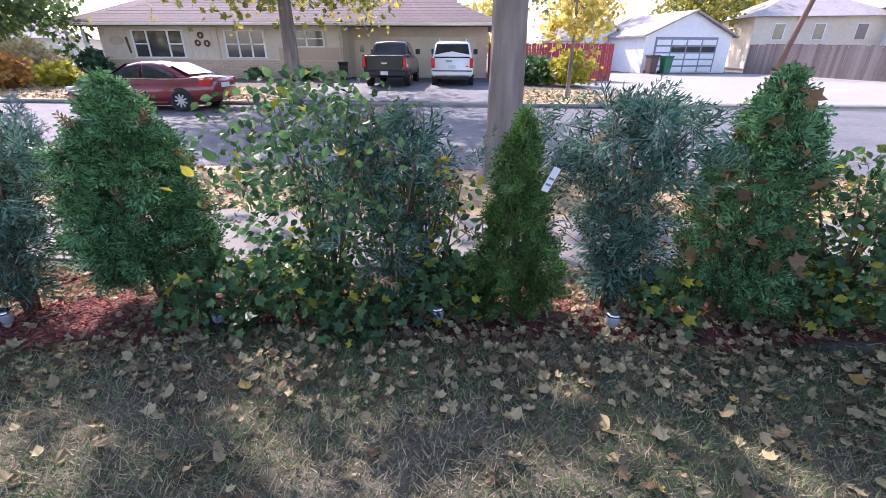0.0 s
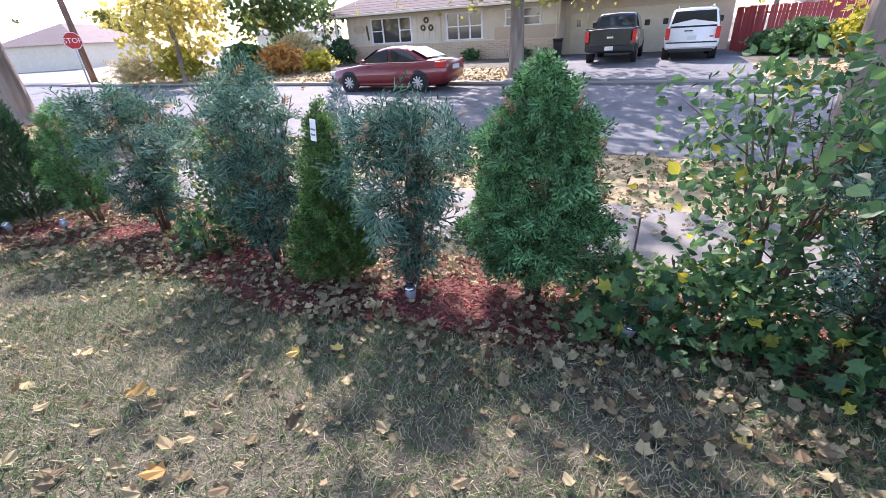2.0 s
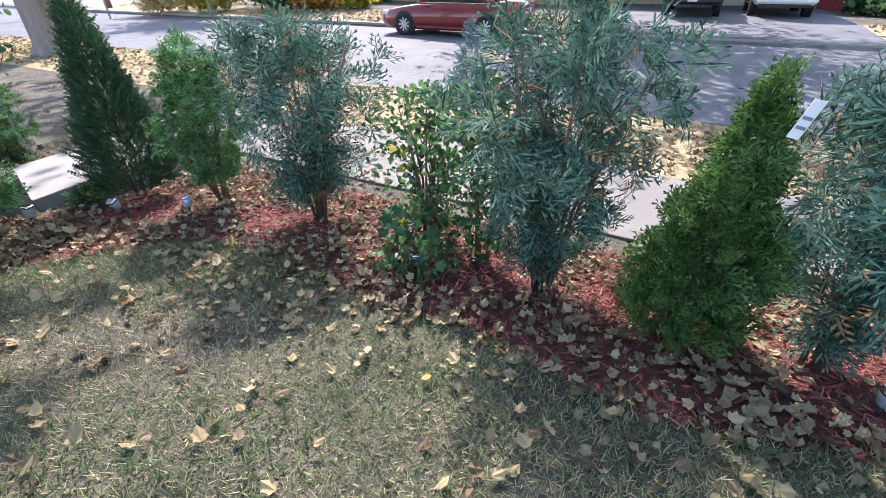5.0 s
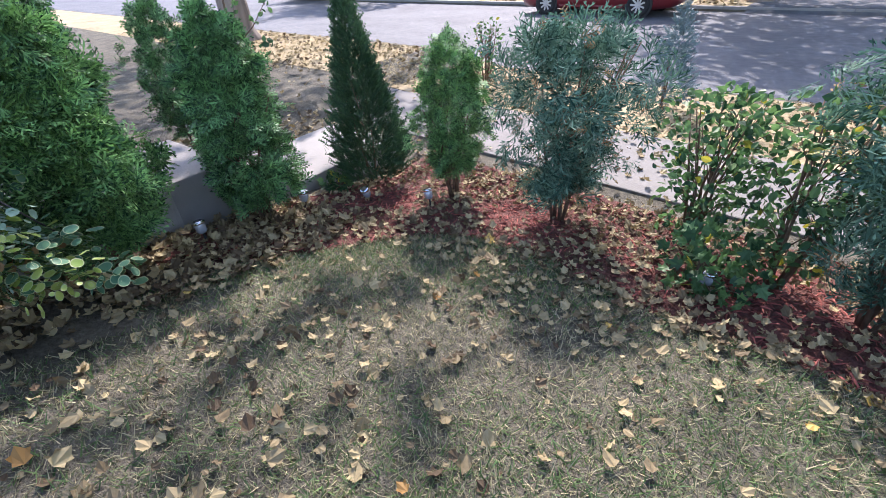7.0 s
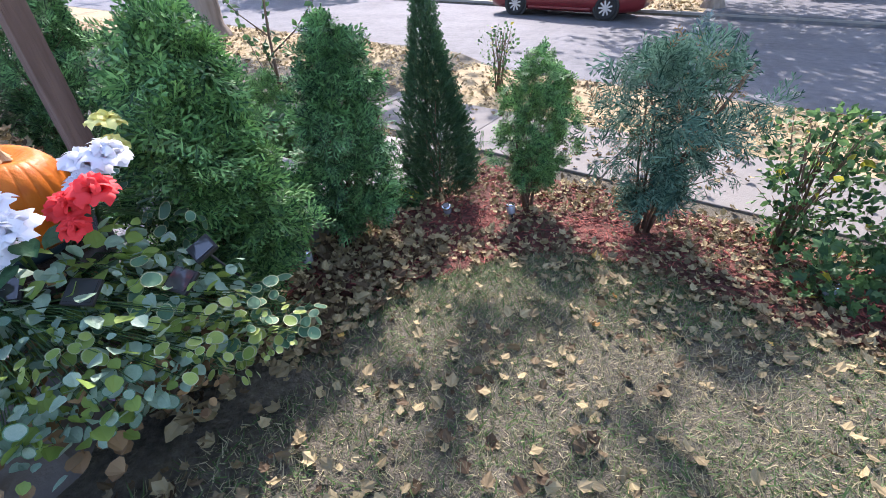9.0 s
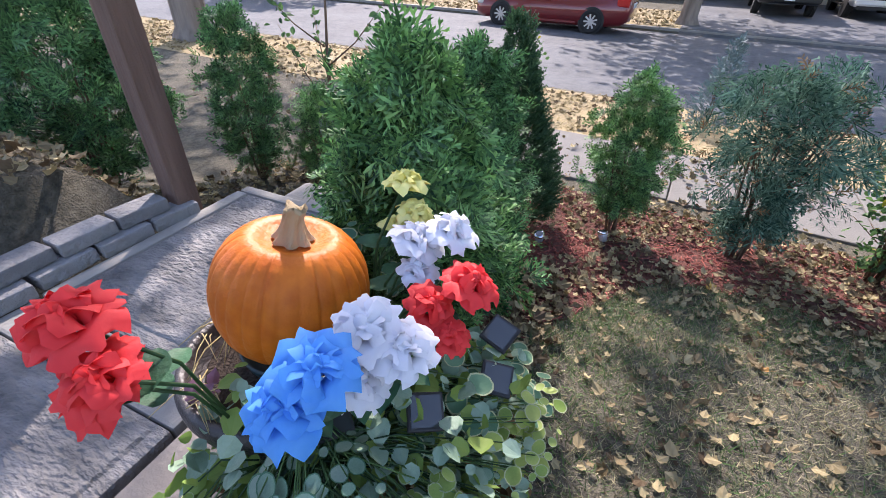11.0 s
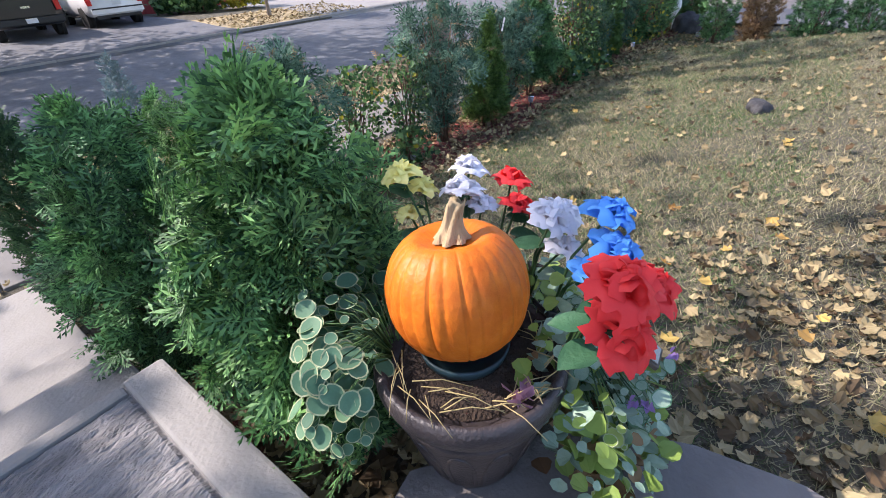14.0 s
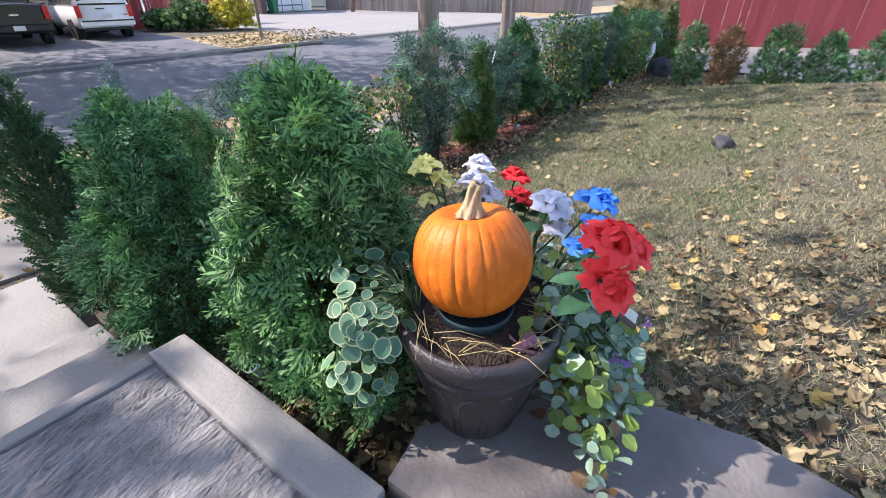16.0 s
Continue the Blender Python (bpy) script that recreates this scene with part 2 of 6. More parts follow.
def scatter(template, faces, places, ways, ups, sizes):
    """Copies of a small leaf template, as one vertex and one face array. The template lies in x (across), y (along), z (face up)."""
    t = np.array(template, float)
    n, k = len(places), len(t)
    y = ways / np.linalg.norm(ways, axis=1, keepdims=True)
    x = np.cross(y, ups)
    x /= np.linalg.norm(x, axis=1, keepdims=True) + 1e-9
    z = np.cross(x, y)
    s = np.asarray(sizes)[:, None, None]
    v = places[:, None, :] + s * (t[None, :, 0, None] * x[:, None, :] + t[None, :, 1, None] * y[:, None, :] + t[None, :, 2, None] * z[:, None, :])
    f = [tuple(i * k + a for a in q) for i in range(n) for q in faces]
    return v.reshape(-1, 3).tolist(), f


def unit(rng, n):
    v = rng.normal(size=(n, 3))
    return v / np.linalg.norm(v, axis=1, keepdims=True)


def frond(pairs=5, spread=0.34, width=0.045, droop=0.12):
    """A flat feathery spray: a stem and paired side shoots, 1 long."""
    v, f = [], []

    def blade(p, q, w):
        p, q = np.array(p), np.array(q)
        d = q - p
        side = np.array([d[1], -d[0], 0])
        side = side / (np.linalg.norm(side) + 1e-9) * w
        b = len(v)
        v.extend([tuple(p - side * 0.7), tuple(p + (q - p) * 0.55 - side), tuple(q), tuple(p + (q - p) * 0.55 + side)])
        f.append((b, b + 1, b + 2, b + 3))

    blade((0, 0, 0), (0, 1, -droop), width)
    for i in range(pairs):
        a = 0.15 + 0.68 * i / max(pairs - 1, 1)
        r = spread * (1 - 0.55 * a)
        for s in (-1, 1):
            blade((0, a, -droop * a * a), (s * r, a + r * 0.85, -droop * (a + 0.25)), width * 1.15)
    return v, f


def spray(pairs=5, spread=0.42, width=0.04, droop=0.12):
    """A flat fan of scale-leaved shoots: a stem, paired side shoots and one fork on each, all blunt-tipped."""
    v, f = [], []

    def shoot(p, q, w):
        p, q = np.array(p, float), np.array(q, float)
        d = q - p
        side = np.array([d[1], -d[0], 0])
        side = side / (np.linalg.norm(side) + 1e-9) * w
        m = p + d * 0.68
        b = len(v)
        v.extend([tuple(p), tuple(m + side), tuple(q), tuple(m - side)])
        f.append((b, b + 1, b + 2, b + 3))

    shoot((0, 0, 0), (0, 1, -droop), width)
    for i in range(pairs):
        a = 0.14 + 0.66 * i / max(pairs - 1, 1)
        r = spread * (1 - 0.55 * a)
        for s in (-1, 1):
            root, tip = np.array((0, a, -droop * a * a)), np.array((s * r, a + r * 0.75, -droop * (a + 0.3)))
            shoot(root, tip, width)
            m = root + (tip - root) * 0.42
            shoot(m, m + np.array((s * r * 0.22, r * 0.62, 0.02 - 0.05 * a)), width * 0.9)
    return v, f


FROND = frond()
SPRAY = spray(3, 0.52, 0.05, 0.2)
SPRAY_WISP = spray(3, 0.5, 0.036, 0.4)
FROND_WISP = frond(4, 0.34, 0.04, 0.28)
NEEDLE = frond(4, 0.2, 0.05, 0.0)
OVAL = ([(0, 0, 0), (0.28, 0.3, 0.05), (0.3, 0.62, 0.04), (0, 1, -0.1), (-0.3, 0.62, 0.04), (-0.28, 0.3, 0.05)], [(0, 1, 2, 3), (0, 3, 4, 5)])
LOBED = ([(0, 0, 0), (0.45, 0.1, 0.05), (0.28, 0.35, 0.02), (0.6, 0.62, 0.1), (0.22, 0.68, 0), (0, 1.05, 0.07), (-0.22, 0.68, 0), (-0.6, 0.62, 0.09), (-0.28, 0.35, 0.02), (-0.45, 0.1, 0.06)],
         [(0, 1, 2), (0, 2, 4, 5), (2, 3, 4), (0, 5, 6, 8), (6, 7, 8), (0, 8, 9)])


def smooth01(a):
    a = np.clip(a, 0, 1)
    return a * a * (3 - 2 * a)


def gz(x, y):
    """Height of the ground: a lawn that falls towards the pavement, a verge, and level ground beyond the road."""
    x, y = np.asarray(x, float), np.asarray(y, float)
    lawn = 0.017 + 0.0271 * np.clip(x, -9.5, -0.5) - 0.1539 * np.clip(y, -3, 2.35)
    lawn = lawn - (0.32 + 0.28 * np.clip(0.1 - y, 0, 2.5)) * smooth01((x + 1.2) / 1.8) * smooth01((2.6 - y) / 1.6) + 0.10 * np.exp(-((x + 7.7) ** 2 + (y + 1.1) ** 2) / 0.7)
    flat = -0.56 - 0.035 * np.clip(y - 4, 0, 3)
    near = lawn + (flat - lawn) * smooth01((y - 2.2) / 0.75)
    near = near + (flat - near) * smooth01((x - 2.6) / 1.6)
    near = near + (-0.46 - near) * smooth01((-10.2 - x) / 1.2) * smooth01((y - 0.3) / 1.0)
    near = near + 0.5 * smooth01((-9.6 - x) / 0.15) * smooth01((0.45 - y) / 0.5) + 0.13 * smooth01((-9.6 - x) / 0.15) * smooth01((1.4 - y) / 0.9)
    far = -0.72 + 0.14 * smooth01((y - 17) / 4) + 0.12 * smooth01((y - 27) / 6)
    return np.where(y < 6.7, near, np.where(y < 16.2, -0.86, far))


def gzf(x, y):
    return float(gz(x, y))

# ---- ground, pavement, road ----
def sheet(name, xs, ys, lift, material, label, category="", kind="structure"):
    xs, ys = np.array(xs), np.array(ys)
    gx, gy = np.meshgrid(xs, ys)
    z = gz(gx, gy) + lift
    v = np.stack([gx, gy, z], -1).reshape(-1, 3).tolist()
    w = len(xs)
    f = [(j * w + i, j * w + i + 1, (j + 1) * w + i + 1, (j + 1) * w + i) for j in range(len(ys) - 1) for i in range(w - 1)]
    return tagged(mesh(name, v, f, material, None, "", True), label, category or name, "", kind)


FAR_X = [-400, -150, -80, -50, -35, -25, -20, -16]
XS = FAR_X + list(np.arange(-13, 4.01, 0.16)) + [5, 7, 10, 14, 18, 25, 35, 50, 80, 150, 400]
YS = [-60, -20, -10, -6] + list(np.arange(-4, 3.21, 0.12)) + [3.4, 3.8, 4.2, 4.6, 5.2, 6.0, 6.68, 6.72, 8, 12, 16.18, 16.22, 17, 18, 19, 20, 21, 24, 27, 29, 31, 33, 40, 60, 120, 400]
sheet("ground", XS, YS, 0.0, M_SOIL, "patchy dry lawn soil sloping to the pavement", "ground")
V_XS = [-60, -40, -30, -24, -20, -17, -14, -12, -10, -8, -6, -4, -2, 0, 2, 4, 8, 14, 30, 60]
sheet("verge", V_XS, [4.36, 4.8, 5.4, 6.0, 6.55], 0.006, M_VERGE, "leaf-strewn dry grass verge beside the road", "verge")


def slab_strip(name, x0, x1, y0, y1, step, z, material, label, thick=0.12, group=""):
    """A pavement of separate slabs with open joints."""
    t = thing(name, pose(0, 0, 0), label, "pavement", "", "structure")
    bm = box(bmesh.new(), -step / 2 + 0.006, step / 2 - 0.006, y0, y1, z - thick, z, 0.012)
    first = part("slab", bm, material, t)
    n = int(round((x1 - x0) / step))
    rng = random.Random(5)
    for i in range(n):
        ob = first if i == 0 else new("slab", first.data)
        ob.parent = t
        ob.location = (x0 + (i + 0.5) * step, 0, rng.uniform(-0.006, 0.006))
    return t


slab_strip("pavement", -45, 33, 3.12, 4.34, 1.5, -0.535, M_PAVE, "pale worn concrete pavement slabs with fallen leaves")
slab_strip("kerb_near", -60, 60, 6.56, 6.7, 3.0, -0.66, M_CONCRETE, "pale concrete kerb along the road", 0.35)
slab_strip("kerb_far", -60, 60, 16.2, 16.36, 3.0, -0.71, M_CONCRETE, "pale concrete kerb along the road", 0.35)
sheet("road", [-300, -120, -60, -30, -15, -5, 5, 15, 30, 60, 120, 300], [6.72, 9, 11.5, 14, 16.18], 0.012, M_ASPHALT, "grey asphalt road with tree shadows", "road")
sheet("far_verge", V_XS, [16.38, 17.2, 18.2, 19.2, 20.4], 0.006, M_VERGE, "dry leaf-covered verge across the road", "verge")
sheet("driveway", [-8.4, -6, -4, -2, -0.4], [16.0, 16.18, 16.22, 17, 18, 19, 20, 21, 23, 25, 28.4], 0.016, M_ASPHALT, "dark asphalt driveway in front of the garage", "driveway")
sheet("side_road", [3.6, 6, 8, 10, 14, 18, 24], [16.0, 16.18, 16.22, 17, 18, 19, 20, 21, 24, 27, 29, 31, 33], 0.014, M_CONCRETE, "pale sunlit concrete alley mouth", "road")
sheet("cross_street", [-70, -60, -50, -44, -38], [16.0, 16.18, 16.22, 18, 21, 27, 33, 60, 120], 0.014, M_CONCRETE, "pale cross street in the distance", "road")

# ---- steps and landing ----
LX0, LX1 = -9.46, -8.64
# the landing and its path lie a little askew to the street
ASKEW = pose(-8.59, 0.62, 0, 0, 0, 4) @ pose(8.59, -0.605, 0)
steps = thing("steps", ASKEW, "worn concrete garden steps down to the pavement", "steps", "", "structure")
boxpart("landing", LX0, LX1, -0.36, 0.60, -0.5, 0.148, M_BRUSHED, steps, 0.015, "rough slate-textured landing")


def slate_top(name, x0, x1, y0, y1, z, parent):
    """A cast surface with flowing ridges, like split slate."""
    nx, ny = int((x1 - x0) / 0.011), int((y1 - y0) / 0.0075)
    v, f = [], []
    for j in range(ny + 1):
        for i in range(nx + 1):
            x, y = x0 + (x1 - x0) * i / nx, y0 + (y1 - y0) * j / ny
            bend = 0.16 * noise.noise(Vector((x * 2.6, y * 2.2, 1.0)))
            a = noise.noise(Vector((x * 15.0, (y + bend) * 30, 0)))
            b = noise.noise(Vector((x * 42, (y + bend) * 66, 4.0)))
            h = 0.005 * (1 - abs(a) * 2.2) + 0.0045 * b + 0.004 * noise.noise(Vector((x * 4, y * 5, 9.0)))
            edge = min(i, nx - i, j, ny - j)
            v.append((x, y, z + (h if edge > 0 else -0.006)))
    for j in range(ny):
        for i in range(nx):
            q = j * (nx + 1) + i
            f.append((q, q + 1, q + nx + 2, q + nx + 1))
    return mesh(name, v, f, M_BRUSHED, parent, "rough slate-textured surface")


slate_top("slate_surface", LX0 + 0.05, LX1 - 0.078, -0.31, 0.54, 0.154, steps)
boxpart("edging", LX1 - 0.075, LX1 + 0.05, -0.36, 0.605, -0.5, 0.166, M_CONCRETE, steps, 0.012, "smooth pale concrete edging")
boxpart("edging", LX0 - 0.01, LX1 - 0.079, 0.545, 0.603, -0.5, 0.162, M_CONCRETE, steps, 0.012, "smooth pale concrete front edge")
boxpart("edging", LX0 - 0.02, LX0 + 0.046, -0.36, 0.542, -0.5, 0.160, M_CONCRETE, steps, 0.012, "smooth pale concrete edging")
boxpart("tread", LX0 - 0.01, LX1 + 0.0, 0.606, 1.03, -0.6, 0.0, M_CONCRETE, steps, 0.015)
boxpart("tread", LX0 - 0.03, LX1 - 0.02, 1.033, 1.47, -0.7, -0.17, M_CONCRETE, steps, 0.015)
boxpart("walk", LX0 - 0.05, LX1 - 0.02, 1.473, 2.62, -0.9, -0.36, M_CONCRETE, steps, 0.01)
path = thing("garden_path", ASKEW, "dark concrete garden path with joints", "path", "", "structure")
for y0, y1 in ((-0.52, -0.366), (-1.75, -0.524), (-3.0, -1.754), (-4.3, -3.004)):
    boxpart("slab", LX0 - 0.02, LX1 + 0.03, y0, y1, -0.4, 0.151, M_CONCRETE if y1 < 0 and y0 > -0.6 else M_BRUSHED, path, 0.012)
slate_top("slate_surface", LX0 + 0.01, LX1 - 0.01, -1.72, -0.545, 0.155, path)
side = thing("side_slab", pose(0, 0, 0), "dark concrete slab under the flower pot", "slab", "", "structure")
bm = bmesh.new()
lo = [(-8.505, -0.33), (-8.34, -0.29), (-7.95, -0.56), (-7.84, -0.80), (-7.79, -1.02), (-7.83, -1.35), (-7.95, -2.6), (-8.33, -2.6)]
a = [bm.verts.new((x, y, -0.3)) for x, y in lo]
b = [bm.verts.new((x, y, 0.163)) for x, y in lo]
bm.faces.new(b), bm.faces.new(a[::-1])
for i in range(len(lo)):
    j = (i + 1) % len(lo)
    bm.faces.new((a[i], a[j], b[j], b[i]))
bmesh.ops.recalc_face_normals(bm, faces=bm.faces)
part("slab", bm, M_SLAB, side)

bm = box(bmesh.new(), -0.105, 0.105, -0.055, 0.055, -0.029, 0.029, 0.009)
block_wall = thing("block_wall", pose(0, 0, 0), "low wall of grey tumbled edging blocks beside the path", "low wall", "", "structure")
first = part("block", bm, M_BLOCK, block_wall)
for i in range(14):
    ob = first if i == 0 else new("block", first.data)
    ob.parent = block_wall
    c, k = i % 2, i // 2
    ob.matrix_basis = pose(-9.50 - 0.03 * c - 0.010 * (k % 3) + 0.016 * k, 0.16 - 0.225 * k - 0.11 * c, 0.18 + 0.06 * c, 0, 0, 94 + (k * 37 % 11) - 5)

# ---- shrubs ----
def crown(rng, n, profile, h, lean=(0, 0), shell=0.6, lumps=5, lump=0.22):
    """Points in a shrub: height along profile(u) -> radius; most near the uneven outside. Returns places, outward ways."""
    # heights drawn so that wide parts of the crown get their share
    grid = np.linspace(0, 1, 60)
    share = np.cumsum([profile(k) + 0.25 * profile(0.3) for k in grid])
    u = np.interp(rng.random(n), share / share[-1], grid)
    a = rng.random(n) * 2 * np.pi
    r0 = np.array([profile(k) for k in u])
    ph = rng.random(8) * 6.28
    wob = 1 + lump * np.sin(lumps * a + ph[0] + 5 * u) * np.sin(7 * u + ph[1]) + 0.6 * lump * np.sin(2 * a + ph[2] + 9 * u)
    r = r0 * wob * (shell + (1 - shell) * rng.random(n) ** 0.5) * (1 + 0.11 * rng.normal(size=n))
    p = np.stack([r * np.cos(a) + lean[0] * u * h, r * np.sin(a) + lean[1] * u * h, u * h], -1)
    out = np.stack([np.cos(a), np.sin(a), np.zeros(n)], -1)
    return p, out, u


def shrub(name, x, y, h, profile, n, template, size, material, label, seed, up=0.6, shell=0.55, jitter=0.5, lean=(0, 0), extra=(), stems=7,
          stem_h=0.6, base=None, lump=0.22, category="shrub", group="hedge of evergreen shrubs", bottom=0.09):
    rng = np.random.default_rng(seed)
    near = group.startswith("hedge") and x < -0.15
    if near and template is FROND:
        template, n, size = SPRAY, int(n * 2.3), size * 0.70
    elif near and template is FROND_WISP:
        template, n, size = SPRAY_WISP, int(n * 2.0), size * 0.78
    elif template is OVAL:
        n, size = int(n * 2.5), size * 0.74
    z0 = gzf(x, y) if base is None else base
    t = thing(name, pose(x, y, z0), label, category, group)
    paths = []
    for i in range(stems):
        a = rng.random() * 6.28
        r = profile(0.5) * (0.25 + 0.55 * rng.random())
        q = rng.normal(size=3) * 0.03
        paths.append(([(0.03 * math.cos(a), 0.03 * math.sin(a), -0.04), (0.3 * r * math.cos(a) + q[0], 0.3 * r * math.sin(a) + q[1], h * stem_h * 0.45),
                       (r * math.cos(a) + lean[0] * h * stem_h, r * math.sin(a) + lean[1] * h * stem_h, h * stem_h)], (0.012, 0.008, 0.003), 5))
        for k in range(3):
            b = a + rng.normal() * 0.9
            zz = h * stem_h * (0.35 + 0.2 * k)
            paths.append(([(0.35 * r * math.cos(a), 0.35 * r * math.sin(a), zz * 0.9), (1.1 * r * math.cos(b), 1.1 * r * math.sin(b), zz * 1.25)], (0.004, 0.002), 4))
    tagged(sticks(paths, "branchwork", M_TWIG, t), kind="stuff")
    for part_name, mt, count, tpl, sz, lab in (("foliage", material, n, template, size, ""), *extra):
        clump = 6 if tpl is SPRAY or tpl is SPRAY_WISP else 1
        count = count // clump * clump
        p, out, u = (np.repeat(q, clump, 0) for q in crown(rng, count // clump, profile, h, lean, shell, lump=lump))
        inner = np.repeat(rng.random(count // clump) < 0.25, clump)
        p[inner, :2] *= 0.55
        p *= np.array([0.86, 0.86, 0.95])
        p[:, 2] = h * bottom + p[:, 2] * (1 - bottom)
        way = out * (1.0 - 0.5 * u[:, None]) + np.array([0, 0, up]) + jitter * np.repeat(rng.normal(size=(count // clump, 3)), clump, 0)
        upv = out * 0.8 + np.array([0, 0, 0.6]) + 0.7 * np.repeat(rng.normal(size=(count // clump, 3)), clump, 0)
        if clump > 1:
            # each clump is one flat fan of sprays, deep at its root
            across = np.cross(way, upv)
            across /= np.linalg.norm(across, axis=1, keepdims=True)
            turn = np.tile(np.linspace(-0.95, 0.95, clump), count // clump)[:, None]
            back = way / np.linalg.norm(way, axis=1, keepdims=True)
            p = p - back * sz * 0.45 + across * sz * 0.28 * turn + 0.12 * sz * rng.normal(size=(count, 3))
            way = back + across * 0.75 * turn + 0.12 * rng.normal(size=(count, 3))
        v, f = scatter(*tpl, p, way, upv, sz * (0.6 + 0.8 * rng.random(count)))
        tagged(mesh(part_name, v, f, mt, t, lab), kind="stuff")
    return t


def prof_round(r, top=0.25, low=0.62):
    low *= 0.78
    return lambda u: r * (low + (1 - low) * min(1, u / 0.3)) * math.sqrt(max(0.0, 1 - max(0, (u - (1 - top - 0.25)) / (top + 0.25)) ** 2.0)) + 0.015


def prof_egg(r):
    return lambda u: r * (0.62 + 0.38 * min(1, u / 0.22)) * max(0.0, 1 - u ** 1.7) ** 0.72 + 0.012


def prof_cone(r):
    return lambda u: r * (1 - u) ** 0.85 * min(1, 0.7 + u * 3) + 0.012


def prof_vase(r):
    return lambda u: r * (0.35 + 0.75 * min(1, u / 0.55)) * (1 if u < 0.7 else math.sqrt(max(0.02, 1 - ((u - 0.7) / 0.3) ** 2))) + 0.01


def blue_shrub(x, y, h, r, seed, lean=(0, 0), n=640):
    return shrub("blue_green_shrub", x, y, h, prof_vase(r), n, FROND_WISP, 0.14, M_BLUE, "sparse blue-green conifer shrub with bare inner twigs", seed, 0.35, 0.45, 0.7,
                 lean, (("dry_foliage", M_LEAF_BROWN, 60, FROND_WISP, 0.09, "withered inner sprays"),), 10, 0.85, lump=0.5, bottom=0.13)


def leafy_shrub(x, y, h, r, seed, n=420, yellow=60, name="broadleaf_shrub"):
    return shrub(name, x, y, h, prof_vase(r), n, OVAL, 0.06, M_LEAFY, "twiggy broadleaf shrub with some yellowing leaves", seed, 0.2, 0.4, 0.9, (0, 0),
                 (("yellow_leaves", M_LEAFY_Y, yellow, OVAL, 0.055, "yellow leaves"),), 9, 0.85, lump=0.4)


shrub("round_thuja", -3.49, 2.36, 1.36, prof_egg(0.41), 2600, FROND, 0.105, M_THUJA, "dense rounded green thuja with brown dry base", 1, 0.25, 0.72, 0.5,
      extra=(("brown_base", M_LEAF_BROWN, 70, FROND, 0.09, "dry brown lower sprays"),), lump=0.2, bottom=0.17)
shrub("narrow_thuja", -1.40, 2.25, 1.16, prof_cone(0.29), 1500, FROND, 0.085, M_OLIVE, "narrow dark green conical thuja with a hanging tag", 2, 0.9, 0.65, 0.35, lump=0.12)
shrub("narrow_thuja", -4.74, 2.14, 1.16, prof_cone(0.30), 1500, FROND, 0.095, M_OLIVE, "narrow dark olive thuja with a plant tag", 3, 0.9, 0.65, 0.4, lump=0.15, lean=(0.06, 0))
blue_shrub(-4.22, 2.2, 1.18, 0.34, 4)
blue_shrub(-5.36, 2.22, 1.38, 0.40, 5, n=800)
blue_shrub(-7.0, 2.4, 1.34, 0.43, 6, n=760)
blue_shrub(-0.84, 2.35, 1.3, 0.34, 7)
leafy_shrub(-2.44, 2.3, 1.38, 0.52, 8, 900, 60)
blue_shrub(-2.05, 2.3, 1.18, 0.34, 28, n=420)
leafy_shrub(-1.85, 2.35, 0.95, 0.26, 9, 160, 120)
leafy_shrub(-6.2, 2.55, 1.0, 0.30, 10, 420, 22)
leafy_shrub(-5.75, 2.35, 1.1, 0.28, 11, 330, 25)
shrub("browned_thuja", -0.20, 2.36, 1.36, prof_egg(0.36), 1600, FROND, 0.10, M_THUJA, "dark thuja with a browned lower face", 12, 0.7, 0.6, 0.5,
      extra=(("brown_patch", M_LEAF_BROWN, 260, LOBED, 0.06, "withered brown leaves"),))
leafy_shrub(0.35, 2.3, 1.0, 0.42, 13, 500, 140)
shrub("small_thuja", -7.82, 2.28, 1.2, prof_round(0.27, 0.45, 0.6), 1400, FROND, 0.085, M_THUJA_BRIGHT, "small bright green thuja with bare brown base", 14, 0.35, 0.65, 0.45, bottom=0.2)
shrub("dwarf_spruce", -8.47, 2.06, 1.46, prof_cone(0.33), 6800, NEEDLE, 0.065, M_CONE, "dense dark conical dwarf spruce", 15, 0.9, 0.8, 0.4, lump=0.08, stems=2, lean=(-0.17, 0.07), bottom=0.09)
shrub("upright_thuja", -8.43, 1.06, 1.32, prof_round(0.28, 0.6, 0.95), 1900, FROND, 0.095, M_THUJA, "upright green thuja beside the steps", 16, 0.35, 0.65, 0.5, lump=0.24, bottom=0.14)
shrub("large_thuja", -8.25, 0.20, 1.30, prof_round(0.29, 0.55, 1.0), 2700, FROND, 0.10, M_THUJA_BRIGHT, "large bushy green thuja beside the landing", 17, 0.3, 0.6, 0.55, lump=0.3, bottom=0.17)
shrub("blue_spruce", -7.27, 5.48, 1.12, prof_cone(0.32), 1500, NEEDLE, 0.075, M_SPRUCE, "small blue spruce on the verge", 18, 0.5, 0.5, 0.5, group="", lump=0.35, stems=2)
# across the steps
shrub("dark_thuja", -10.62, 1.55, 1.38, prof_round(0.29, 0.5, 0.8), 1000, FROND, 0.105, M_THUJA, "dark shaded thuja across the steps", 19, 0.7, 0.6, 0.5)
shrub("low_thuja", -10.2, 1.9, 0.85, prof_round(0.30, 0.5, 0.7), 800, FROND, 0.09, M_THUJA_BRIGHT, "low open thuja with bright tips", 20, 0.7, 0.5, 0.6)
shrub("dark_thuja", -10.9, 0.55, 1.6, prof_round(0.5, 0.4, 0.9), 2200, FROND, 0.115, M_THUJA, "tall dark thuja behind the wooden post", 21, 0.7, 0.6, 0.5)
